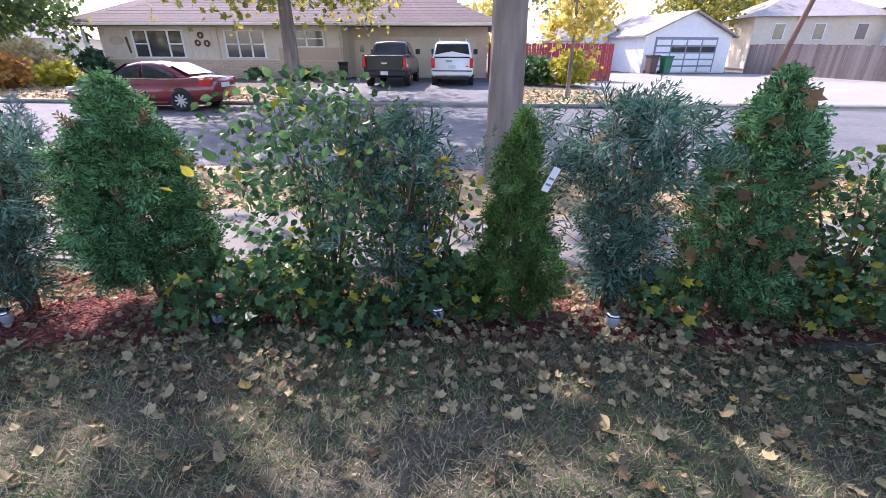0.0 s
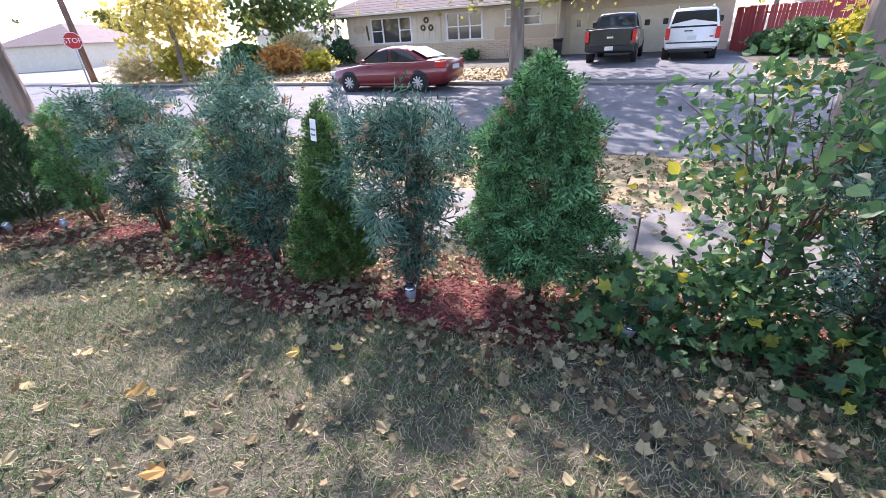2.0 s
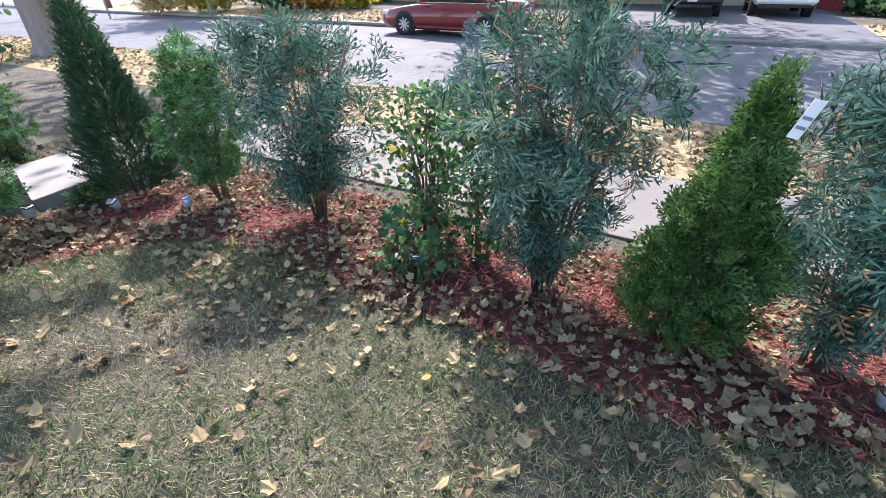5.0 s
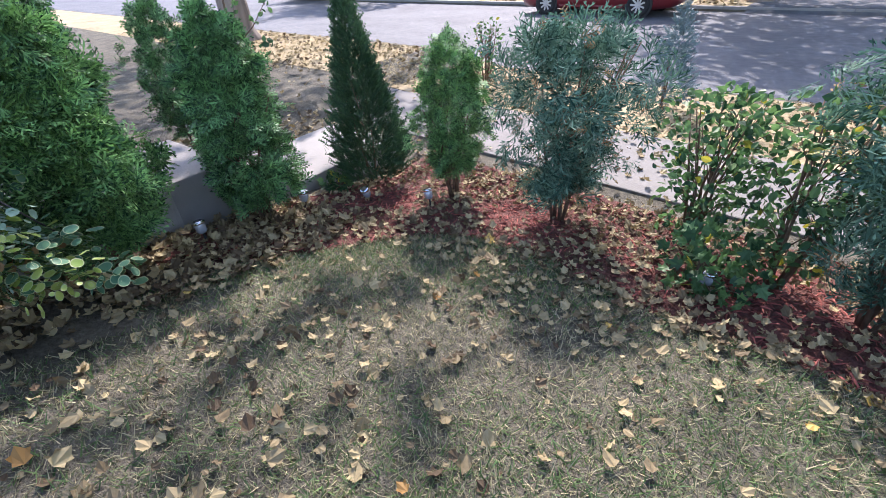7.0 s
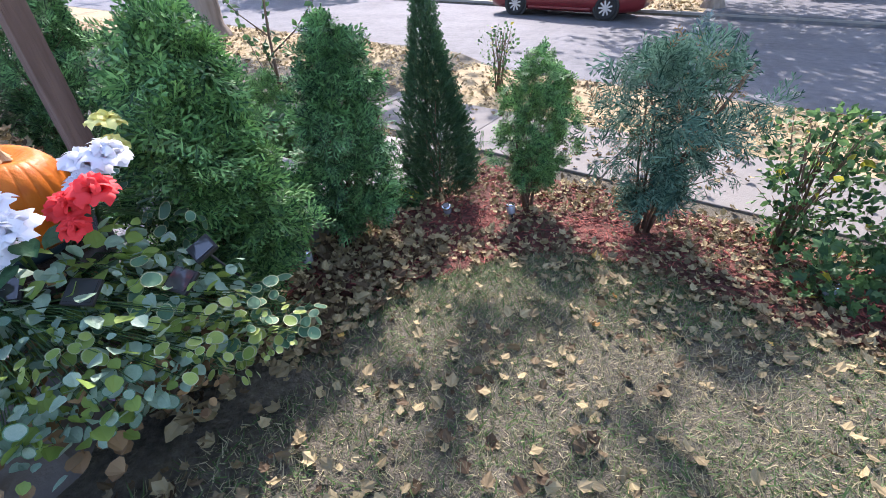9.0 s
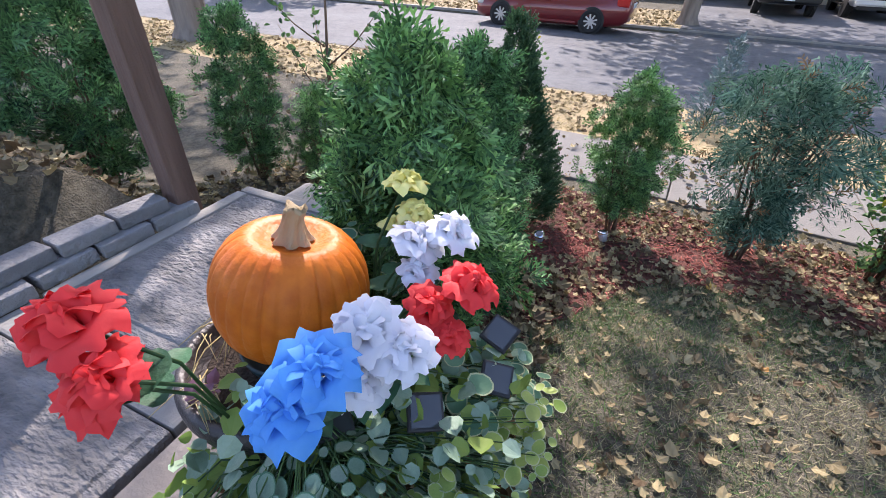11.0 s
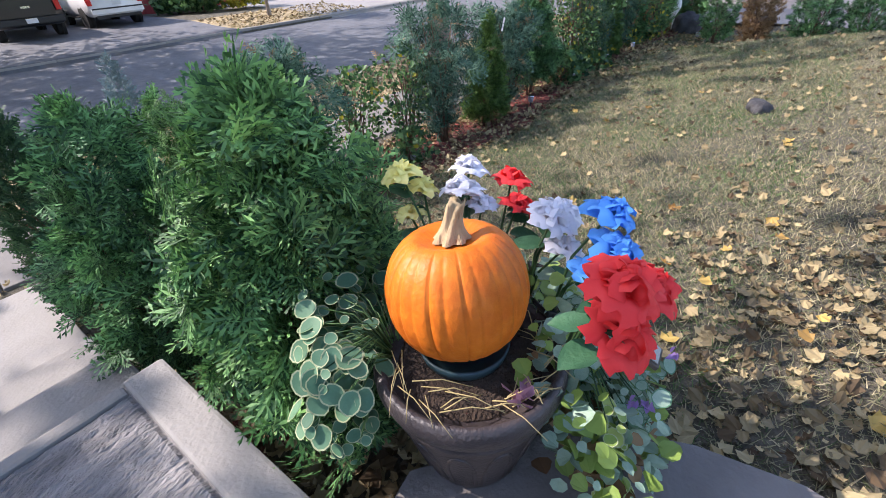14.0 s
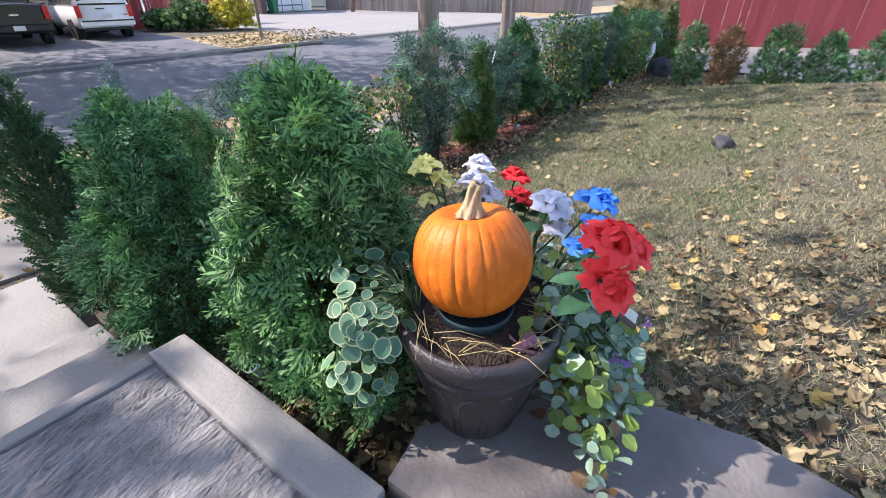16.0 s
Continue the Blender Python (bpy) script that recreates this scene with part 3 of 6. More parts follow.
# hedge that goes on to the lawn's far corner
for i, (x, y, h, r, k) in enumerate(((1.0, 2.4, 1.3, 0.4, 0), (1.6, 2.5, 1.25, 0.4, 1), (2.2, 2.6, 1.3, 0.38, 2), (2.75, 2.6, 1.2, 0.35, 0), (3.1, 2.3, 1.35, 0.3, 3))):
    if k == 1:
        blue_shrub(x, y, h, r, 40 + i, n=600)
    elif k == 2:
        leafy_shrub(x, y, h, r, 40 + i, 420, 160)
    else:
        shrub("hedge_thuja", x, y, h, prof_round(r, 0.5, 0.8) if k == 0 else prof_cone(r), 900, FROND, 0.11, M_THUJA if k == 0 else M_OLIVE, "green thuja in the lawn's far hedge", 40 + i, 0.7, 0.6, 0.5)
for i, (x, y, h, r, brown) in enumerate(((0.94, 1.25, 1.15, 0.27, 0), (0.3, 0.56, 1.05, 0.22, 1), (0.14, -0.16, 1.05, 0.28, 0), (0.16, -0.77, 1.0, 0.26, 0), (0.15, -1.4, 1.15, 0.34, 0), (0.15, -2.2, 1.2, 0.36, 0), (0.15, -3.1, 1.2, 0.36, 0))):
    shrub("hedge_thuja", x, y, h, prof_round(r, 0.5, 0.75), 900, FROND, 0.10, M_LEAF_BROWN if brown else M_THUJA, "half-dead brown thuja in the side hedge" if brown else "green thuja in the side hedge with mulch below", 60 + i, 0.7, 0.6, 0.5)

# ---- house across the road ----
HZ = -0.6
house = thing("house", pose(0, 0, 0), "long cream ranch house with tan brick base and brown hip roof", "house")
boxpart("wall", -23.0, -8.8, 27.0, 36.0, HZ - 0.3, 2.35, M_WALL, house)
boxpart("wall", -8.797, -0.6, 28.4, 36.0, HZ - 0.3, 2.35, M_WALL, house)
bm = bmesh.new()
ex0, ex1, ey0, ey1, ez, rz = -25.0, 0.1, 26.35, 37.0, 2.32, 4.7
v = [bm.verts.new(q) for q in ((ex0, ey0, ez), (ex1, ey0, ez), (ex1, ey1, ez), (ex0, ey1, ez), (ex0 + 5.3, 31.7, rz), (ex1 - 5.3, 31.7, rz),
                               (ex0, ey0, ez - 0.14), (ex1, ey0, ez - 0.14), (ex1, ey1, ez - 0.14), (ex0, ey1, ez - 0.14))]
for q in ((0, 1, 5, 4), (1, 2, 5), (2, 3, 4, 5), (3, 0, 4), (9, 8, 7, 6), (6, 7, 1, 0), (7, 8, 2, 1), (8, 9, 3, 2), (9, 6, 0, 3)):
    bm.faces.new([v[k] for k in q])
roof = part("roof", bm, M_ROOF, house, "brown asphalt shingle hip roof")
slope = math.atan2(rz - ez, 31.7 - ey0)
tab = part("shingle_course", box(bmesh.new(), ex0 + 0.1, ex1 - 0.1, 0, 0.36, 0.0, 0.03), M_ROOF, roof)
for k in range(9):
    ob = tab if k == 0 else new("shingle_course", tab.data)
    ob.parent = roof
    ob.matrix_basis = pose(0, ey0 + 0.4 * k * math.cos(slope), ez + 0.4 * k * math.sin(slope) + 0.004, math.degrees(slope), 0, 0) @ Matrix.Diagonal((1 - 0.0375 * k, 1, 1, 1)) @ Matrix.Translation((-0.47 * k, 0, 0))
gut = part("gutter", box(bmesh.new(), ex0, ex1, ey0 - 0.12, ey0 - 0.003, ez - 0.15, ez - 0.005, 0.02), M_TRIM, house, "cream gutter")
for x in (-16.0, -8.95):
    sticks([(((x, 26.9, 2.2), (x, 26.94, 1.9), (x, 26.94, HZ + 0.1)), (0.045, 0.045, 0.045), 6)], "downspout", M_TRIM, house)
bat = part("batten", box(bmesh.new(), -0.03, 0.03, 26.975, 26.998, 0.45, 2.3), M_WALL, house)
for i, x in enumerate(np.arange(-22.7, -9.0, 0.42)):
    if any(a - 0.15 < x < b + 0.15 for a, b in ((-21.1, -18.0), (-15.6, -13.2), (-12.5, -9.0))):
        continue
    ob = new("batten", bat.data)
    ob.parent = house
    ob.location = (x, 0, 0)
bat.location = (-22.92, 0, 0)
brick_base = boxpart("brick_base", -23.03, -8.78, 26.90, 26.972, HZ - 0.3, 0.42, M_BRICK, house, 0, "tan brick wainscot")
boxpart("brick_band", -12.5, -8.78, 26.91, 26.973, 0.424, 1.08, M_BRICK, house, 0, "tan brick under the small window")
boxpart("sill_course", -23.05, -12.51, 26.86, 26.97, 0.425, 0.48, M_TRIM, house, 0.01)
bk = part("brick", box(bmesh.new(), -0.19, 0.19, -0.012, 0.012, -0.035, 0.035), M_BRICK, brick_base)
for r in range(10):
    for c in range(28):
        ob = bk if r == c == 0 else new("brick", bk.data)
        ob.parent = brick_base
        ob.location = (-22.7 + 0.50 * c + 0.25 * (r % 2), 26.889, HZ + 0.03 + 0.1 * r)


def house_window(x0, x1, z0, z1, cuts, y=27.0, sash=True):
    w = thing("window", pose(0, 0, 0), "", "", "")
    w.parent = house
    w["label"] = "white framed window with dark panes"
    f = 0.07
    bm = bmesh.new()
    xs = [x0, *cuts, x1]
    box(bm, x0 - f, x1 + f, y - 0.07, y - 0.003, z1, z1 + f), box(bm, x0 - f - 0.03, x1 + f + 0.03, y - 0.10, y - 0.003, z0 - f, z0)
    for x in xs:
        box(bm, x - f * 0.7, x + f * 0.7, y - 0.065, y - 0.003, z0 + 0.001, z1 - 0.001)
    part("frame", bm, M_WHITE, w)
    for a, b in zip(xs, xs[1:]):
        boxpart("pane", a + 0.05, b - 0.05, y - 0.028, y - 0.004, z0 + 0.003, z1 - 0.003, M_GLASS, w)
        if sash and b - a < 1.1:
            boxpart("sash_rail", a + 0.052, b - 0.052, y - 0.05, y - 0.03, (z0 + z1) / 2 - 0.03, (z0 + z1) / 2 + 0.03, M_WHITE, w)


house_window(-21.0, -18.05, 0.57, 1.92, (-20.15, -18.9))
house_window(-15.55, -13.3, 0.57, 1.92, (-14.8, -14.05))
house_window(-11.85, -9.85, 1.15, 1.92, (-10.85,))
boxpart("door", -8.45, -7.55, 28.32, 28.396, HZ, 1.5, M_TRIM, house, 0.01, "cream front door with a small pane")
boxpart("door_pane", -8.12, -7.9, 28.30, 28.318, 0.85, 1.2, M_GLASS, house)
gd = boxpart("garage_door", -6.9, -1.3, 28.33, 28.396, HZ, 1.65, M_TRIM, house, 0.01, "cream panelled garage door")
for k in range(4):
    for i in range(6):
        boxpart("panel", -6.8 + i * 0.92, -6.0 + i * 0.92, 28.312, 28.328, HZ + 0.08 + k * 0.55, HZ + 0.52 + k * 0.55, M_TRIM, gd, 0.006)
bm = bmesh.new()
for i in range(24):
    a = 2 * math.pi * i / 24
    box(bm, -22.0 + 0.38 * math.cos(a) - 0.05, -22.0 + 0.38 * math.cos(a) + 0.05, 26.93, 26.97, 1.42 + 0.2 * math.sin(a) - 0.04, 1.42 + 0.2 * math.sin(a) + 0.04)
box(bm, -22.3, -21.7, 26.94, 26.972, 1.26, 1.58, 0.01)
part("oval_plaque", bm, M_BRICK, house, "oval terracotta plaque")
for dx, dz in ((0, 0.2), (-0.24, -0.2), (0.3, -0.22)):
    bm = bmesh.new()
    for i in range(12):
        a = 2 * math.pi * i / 12
        bmesh.ops.create_icosphere(bm, subdivisions=1, radius=0.06, matrix=Matrix.Translation((-16.95 + dx + 0.13 * math.cos(a), 26.93, 1.5 + dz + 0.13 * math.sin(a))))
    part("wreath", bm, M_TWIG, house, "dark floral wreath")
sticks([(((-21.4, 26.95, 1.6), (-21.3, 26.95, 0.75)), (0.07, 0.05), 6)], "garland", M_TWIG, house)
for x in (-24.6, -23.6):
    sticks([(((x, 26.6, 2.2), (x, 26.6, HZ)), (0.07, 0.07), 6)], "porch_post", M_WHITE, house)
boxpart("porch_slab", -25.0, -23.04, 26.5, 30, HZ - 0.1, HZ + 0.15, M_CONCRETE, house)

# ---- vehicles ----
def loft(name, stations, ring, material, parent, label="", smooth=True):
    """Skins rings of points, one a station."""
    bm = bmesh.new()
    rows = [[bm.verts.new(p) for p in ring(*s)] for s in stations]
    k = len(rows[0])
    for a, b in zip(rows, rows[1:]):
        for i in range(k):
            bm.faces.new((a[i], a[(i + 1) % k], b[(i + 1) % k], b[i]))
    bm.faces.new(rows[0][::-1]), bm.faces.new(rows[-1])
    bmesh.ops.recalc_face_normals(bm, faces=bm.faces)
    return part(name, bm, material, parent, label, smooth)


def body_ring(x, b, t, w):
    m = (b + t) / 2
    return [(x, -w * 0.9, b), (x, -w, b + 0.12), (x, -w * 1.01, m), (x, -w * 0.97, t - 0.05), (x, -w * 0.88, t), (x, 0, t + 0.025),
            (x, w * 0.88, t), (x, w * 0.97, t - 0.05), (x, w * 1.01, m), (x, w, b + 0.12), (x, w * 0.9, b)]


def cabin_ring(x, b, t, w0, w1):
    return [(x, -w0, b), (x, -w1 * 1.02, t - 0.06), (x, -w1 * 0.9, t), (x, 0, t + 0.03), (x, w1 * 0.9, t), (x, w1 * 1.02, t - 0.06), (x, w0, b)]


def add_wheel(car, x, y, r, width=0.22, side=1):
    w = new("wheel")
    w.parent = car
    w.matrix_basis = pose(x, y, r, 90 * side, 0, 0)
    part("tyre", lathe(bmesh.new(), [(r * 0.66, -width / 2), (r * 0.93, -width / 2), (r, -width * 0.32), (r, width * 0.32), (r * 0.93, width / 2), (r * 0.66, width / 2), (r * 0.64, 0.02)], 28), M_TYRE, w, "", True)
    rim = part("rim", lathe(bmesh.new(), [(r * 0.2, -0.02), (r * 0.66, 0.0), (r * 0.67, width * 0.48), (r * 0.6, width * 0.44), (r * 0.58, 0.05), (r * 0.2, 0.04)], 28), M_BLACK, w, "", True)
    bm = bmesh.new()
    for i in range(9):
        a = 2 * math.pi * i / 9
        bmesh.ops.create_cube(bm, size=1, matrix=Matrix.Rotation(a, 4, "Z") @ Matrix.LocRotScale((r * 0.34, 0, width * 0.42), None, (r * 0.56, r * 0.13, 0.03)))
    bmesh.ops.create_cone(bm, cap_ends=True, segments=16, radius1=r * 0.16, radius2=r * 0.13, depth=0.04, matrix=Matrix.Translation((0, 0, width * 0.45)))
    part("spokes", bm, M_RIM, rim, "silver alloy spokes")


def quad(bm, pts):
    bm.faces.new([bm.verts.new(p) for p in pts])


def arch_shades(car, spots, w, r):
    # uncut body: black discs stand in for the shaded hollows round the wheels
    for x in spots:
        for s in (-1, 1):
            bm = bmesh.new()
            bmesh.ops.create_cone(bm, cap_ends=True, segments=28, radius1=r * 1.17, radius2=r * 1.17, depth=0.10, matrix=pose(x, s * (w - 0.043), r * 1.02, 90))
            part("wheel_arch_shade", bm, M_BLACK, car)


def sedan(m):
    car = thing("sedan", m, "dark red sedan parked at the kerb", "car")
    part_body = loft("body", [(2.46, 0.36, 0.58, 0.62), (2.38, 0.24, 0.68, 0.78), (2.1, 0.2, 0.76, 0.87), (1.6, 0.19, 0.84, 0.9), (1.0, 0.18, 0.92, 0.91), (0.2, 0.18, 0.95, 0.92), (-0.8, 0.18, 0.97, 0.92),
                          (-1.5, 0.19, 1.0, 0.91), (-1.9, 0.21, 1.03, 0.88), (-2.3, 0.26, 1.02, 0.83), (-2.46, 0.36, 0.95, 0.76), (-2.5, 0.5, 0.8, 0.7)], body_ring, M_CAR_RED, car)
    loft("cabin", [(1.08, 0.9, 0.93, 0.80, 0.74), (0.75, 0.9, 1.12, 0.82, 0.70), (0.3, 0.9, 1.37, 0.83, 0.66), (-0.1, 0.9, 1.45, 0.84, 0.64), (-0.6, 0.92, 1.45, 0.84, 0.64), (-1.0, 0.94, 1.38, 0.83, 0.65), (-1.45, 0.96, 1.18, 0.81, 0.68), (-1.85, 0.98, 1.03, 0.79, 0.74)], cabin_ring, M_CAR_RED, car)
    for s in (-1, 1):
        for pts in (((0.86, 0.835, 0.99), (0.30, 0.71, 1.31), (-0.22, 0.675, 1.385), (-0.22, 0.85, 0.99)), ((-0.30, 0.85, 0.99), (-0.30, 0.675, 1.385), (-0.85, 0.69, 1.35), (-1.30, 0.79, 1.13), (-1.38, 0.84, 1.02))):
            bm = bmesh.new()
            quad(bm, [(x, s * (y + 0.012), z) for x, y, z in pts])
            bmesh.ops.solidify(bm, geom=list(bm.faces), thickness=0.012)
            part("side_window", bm, M_GLASS, car)
        boxpart("sill_trim", -1.0, 1.0, s * 0.905, s * 0.93, 0.24, 0.30, M_CAR_RED, car, 0.008)
        boxpart("chrome_strip", -1.42, 0.9, s * 0.865, s * 0.88, 0.965, 0.985, M_CHROME, car)
        boxpart("door_handle", -0.18, 0.0, s * 0.915, s * 0.945, 0.80, 0.83, M_CAR_RED, car, 0.006)
        boxpart("mirror", 0.62, 0.78, s * 0.9, s * 1.05, 0.98, 1.1, M_CAR_RED, car, 0.03)
        boxpart("tail_light", -2.46, -2.1, s * 0.60, s * 0.845, 0.76, 0.98, M_REDLENS, car, 0.03)
        boxpart("headlight", 2.1, 2.36, s * 0.58, s * 0.84, 0.58, 0.72, M_PLATE, car, 0.03)
    for pts in (((0.98, -0.74, 1.0), (0.98, 0.74, 1.0), (0.33, 0.6, 1.385), (0.33, -0.6, 1.385)), ((-1.78, -0.70, 1.085), (-1.78, 0.70, 1.085), (-1.05, 0.58, 1.405), (-1.05, -0.58, 1.405))):
        bm = bmesh.new()
        quad(bm, [(x, y, z + 0.02) for x, y, z in pts])
        part("windscreen", bm, M_GLASS, car)
    boxpart("number_plate", -2.52, -2.50, -0.26, 0.26, 0.70, 0.84, M_PLATE, car)
    arch_shades(car, (1.46, -1.46), 0.91, 0.33)
    for x in (1.46, -1.46):
        add_wheel(car, x, -0.85, 0.33, side=1), add_wheel(car, x, 0.85, 0.33, side=-1)
    return car


sedan(pose(-12.25, 15.2, -0.845, 0, 0, 180))


def rear_details(car, x, w, zb, light_z, plate_z, paint):
    for s in (-1, 1):
        boxpart("tail_light", x - 0.02, x + 0.12, s * (w - 0.17), s * (w - 0.01), light_z, light_z + 0.42, M_REDLENS, car, 0.02)
        boxpart("mirror", 3.35 + x, 3.5 + x, s * (w + 0.02), s * (w + 0.24), 1.35, 1.6, M_BLACK, car, 0.03)
    boxpart("rear_bumper", x - 0.1, x + 0.06, -w * 0.95, w * 0.95, zb, zb + 0.2, paint, car, 0.03)
    boxpart("number_plate", x - 0.125, x - 0.102, -0.16, 0.16, plate_z, plate_z + 0.15, M_PLATE, car)


def pickup(m):
    car = thing("pickup_truck", m, "black pickup truck parked nose to the garage", "pickup")
    w = 1.0
    loft("body", [(2.85, 0.5, 0.95, 0.86), (2.7, 0.42, 1.1, 0.96), (1.6, 0.4, 1.22, w), (1.2, 0.4, 1.24, w), (-1.0, 0.4, 1.28, w), (-2.6, 0.42, 1.32, w), (-2.78, 0.48, 1.30, 0.97)], body_ring, M_CAR_BLACK, car)
    loft("cabin", [(1.5, 1.2, 1.25, 0.9, 0.84), (0.9, 1.2, 1.82, 0.92, 0.74), (0.5, 1.2, 1.9, 0.92, 0.73), (-0.7, 1.2, 1.9, 0.92, 0.73), (-0.98, 1.2, 1.84, 0.9, 0.73), (-1.05, 1.2, 1.3, 0.9, 0.86)], cabin_ring, M_CAR_BLACK, car)
    bm = bmesh.new()
    quad(bm, [(-1.062, -0.76, 1.42), (-1.062, 0.76, 1.42), (-1.01, 0.66, 1.79), (-1.01, -0.66, 1.79)])
    bmesh.ops.solidify(bm, geom=list(bm.faces), thickness=0.01)
    part("rear_window", bm, M_GLASS, car)
    boxpart("tailgate", -2.815, -2.783, -0.78, 0.78, 0.72, 1.27, M_CAR_BLACK, car, 0.01)
    boxpart("badge", -2.83, -2.817, -0.13, 0.13, 0.98, 1.05, M_CHROME, car, 0.005, "plain gold bar badge")
    boxpart("bed_rail", -2.75, -1.1, -0.985, -0.88, 1.315, 1.36, M_BLACK, car, 0.01)
    boxpart("bed_rail", -2.75, -1.1, 0.88, 0.985, 1.315, 1.36, M_BLACK, car, 0.01)
    rear_details(car, -2.80, w, 0.5, 0.85, 0.54, M_BLACK)
    for s in (-1, 1):
        bm = bmesh.new()
        quad(bm, [(0.95, s * 0.945, 1.3), (0.72, s * 0.80, 1.76), (-0.85, s * 0.80, 1.76), (-0.9, s * 0.945, 1.3)])
        part("side_window", bm, M_GLASS, car)
    arch_shades(car, (1.75, -1.6), 1.0, 0.38)
    for x in (1.75, -1.6):
        add_wheel(car, x, -0.88, 0.38, 0.26, 1), add_wheel(car, x, 0.88, 0.38, 0.26, -1)
    return car


def big_suv(m):
    car = thing("suv", m, "white full-size SUV parked nose to the garage", "suv")
    w = 0.99
    loft("body", [(2.6, 0.5, 0.95, 0.84), (2.45, 0.42, 1.05, 0.95), (1.4, 0.4, 1.15, w), (0.9, 0.4, 1.18, w), (-1.6, 0.4, 1.2, w), (-2.45, 0.42, 1.2, 0.97), (-2.55, 0.48, 1.18, 0.94)], body_ring, M_CAR_WHITE, car)
    loft("cabin", [(1.35, 1.1, 1.2, 0.92, 0.86), (0.75, 1.1, 1.8, 0.93, 0.76), (0.3, 1.1, 1.9, 0.94, 0.76), (-1.9, 1.1, 1.9, 0.94, 0.76), (-2.35, 1.1, 1.85, 0.94, 0.76), (-2.52, 1.1, 1.3, 0.93, 0.88)], cabin_ring, M_CAR_WHITE, car)
    bm = bmesh.new()
    quad(bm, [(-2.535, -0.82, 1.22), (-2.535, 0.82, 1.22), (-2.395, 0.70, 1.80), (-2.395, -0.70, 1.80)])
    bmesh.ops.solidify(bm, geom=list(bm.faces), thickness=0.012)
    part("rear_window", bm, M_GLASS, car)
    for s in (-1, 1):
        for a, b in ((0.85, 0.0), (-0.08, -1.0), (-1.08, -2.25)):
            bm = bmesh.new()
            quad(bm, [(a, s * 0.965, 1.24), (a - (0.35 if a > 0.5 else 0.02), s * 0.815, 1.76), (b, s * 0.815, 1.76), (b, s * 0.965, 1.24)])
            part("side_window", bm, M_GLASS, car)
        sticks([(((0.2, s * 0.62, 1.94), (0.1, s * 0.62, 1.98), (-2.0, s * 0.62, 1.98), (-2.1, s * 0.62, 1.92)), (0.02, 0.02, 0.02, 0.02), 6)], "roof_rail", M_CHROME, car)
        boxpart("running_board", -1.0, 1.0, s * 0.95, s * 1.04, 0.36, 0.42, M_BLACK, car, 0.01)
    boxpart("tailgate_handle", -2.61, -2.57, 0.0, 0.3, 1.08, 1.12, M_BLACK, car, 0.008)
    boxpart("bumper_strip", -2.69, -2.665, -0.9, 0.9, 0.66, 0.71, M_BLACK, car)
    boxpart("badge", -2.585, -2.56, -0.75, -0.62, 0.86, 0.9, M_REDLENS, car)
    rear_details(car, -2.57, 0.97, 0.5, 0.80, 0.78, M_CAR_WHITE)
    # black block stands in for the shade below the rear bumper
    boxpart("underbody_shade", -2.5, -2.3, -0.8, 0.8, 0.34, 0.5, M_BLACK, car, 0.02)
    arch_shades(car, (1.55, -1.45), 0.99, 0.38)
    for x in (1.55, -1.45):
        add_wheel(car, x, -0.86, 0.38, 0.26, 1), add_wheel(car, x, 0.86, 0.38, 0.26, -1)
    return car


pickup(pose(-5.38, 23.6, -0.575, 0, 0, 90))
big_suv(pose(-2.42, 24.35, -0.575, 0, 0, 90))

# ---- garage, fences, far houses ----
def gable(name, m, w, d, h, rise, wall, roof_mat, label, door=None):
    g = thing(name, m, label, "garage" if door else "house")
    bm = bmesh.new()
    v = [bm.verts.new(q) for q in ((0, 0, -0.4), (w, 0, -0.4), (w, d, -0.4), (0, d, -0.4), (0, 0, h), (w, 0, h), (w, d, h), (0, d, h), (w / 2, 0, h + rise), (w / 2, d, h + rise))]
    for q in ((0, 1, 5, 8, 4), (1, 2, 6, 5), (2, 3, 7, 9, 6), (3, 0, 4, 7), (3, 2, 1, 0)):
        bm.faces.new([v[k] for k in q])
    part("wall", bm, wall, g)
    for s in (0, 1):
        bm = bmesh.new()
        xe, xr = (-0.3, w / 2) if s == 0 else (w + 0.3, w / 2)
        ze = h - 0.3 * rise / (w / 2)
        top = [(xe, -0.3, ze + 0.01), (xr, -0.3, h + rise + 0.01), (xr, d + 0.3, h + rise + 0.01), (xe, d + 0.3, ze + 0.01)]
        a = [bm.verts.new(q) for q in top]
        b = [bm.verts.new((x, y, z + 0.11)) for x, y, z in top]
        bm.faces.new(b), bm.faces.new(a[::-1])
        for i in range(4):
            bm.faces.new((a[i], a[(i + 1) % 4], b[(i + 1) % 4], b[i]))
        bmesh.ops.recalc_face_normals(bm, faces=bm.faces)
        part("roof", bm, roof_mat, g)
    if door:
        x0, x1, z1 = door
        dr = boxpart("overhead_door", x0, x1, -0.05, -0.003, 0, z1, M_DARKTRIM, g, 0, "white panelled overhead door with grey-blue bars")
        nx, nz = 4, 5
        for i in range(nx):
            for k in range(nz):
                a, b = x0 + 0.12 + i * (x1 - x0 - 0.12) / nx, x0 + 0.0 + (i + 1) * (x1 - x0 - 0.12) / nx
                c, e = 0.03 + k * (z1 - 0.1) / nz, -0.07 + (k + 1) * (z1 - 0.1) / nz
                boxpart("panel", a, b, -0.075, -0.053, c, e, M_GLASS if k == 3 and i > 0 else M_WHITE, dr, 0.01)
    return g


gable("detached_garage", pose(10.3, 33.6, -0.42, 0, 0, 14), 6.7, 7.0, 2.35, 1.45, M_WHITE, M_ROOF_GREY, "white detached garage with barred overhead door", (0.75, 5.6, 2.25))
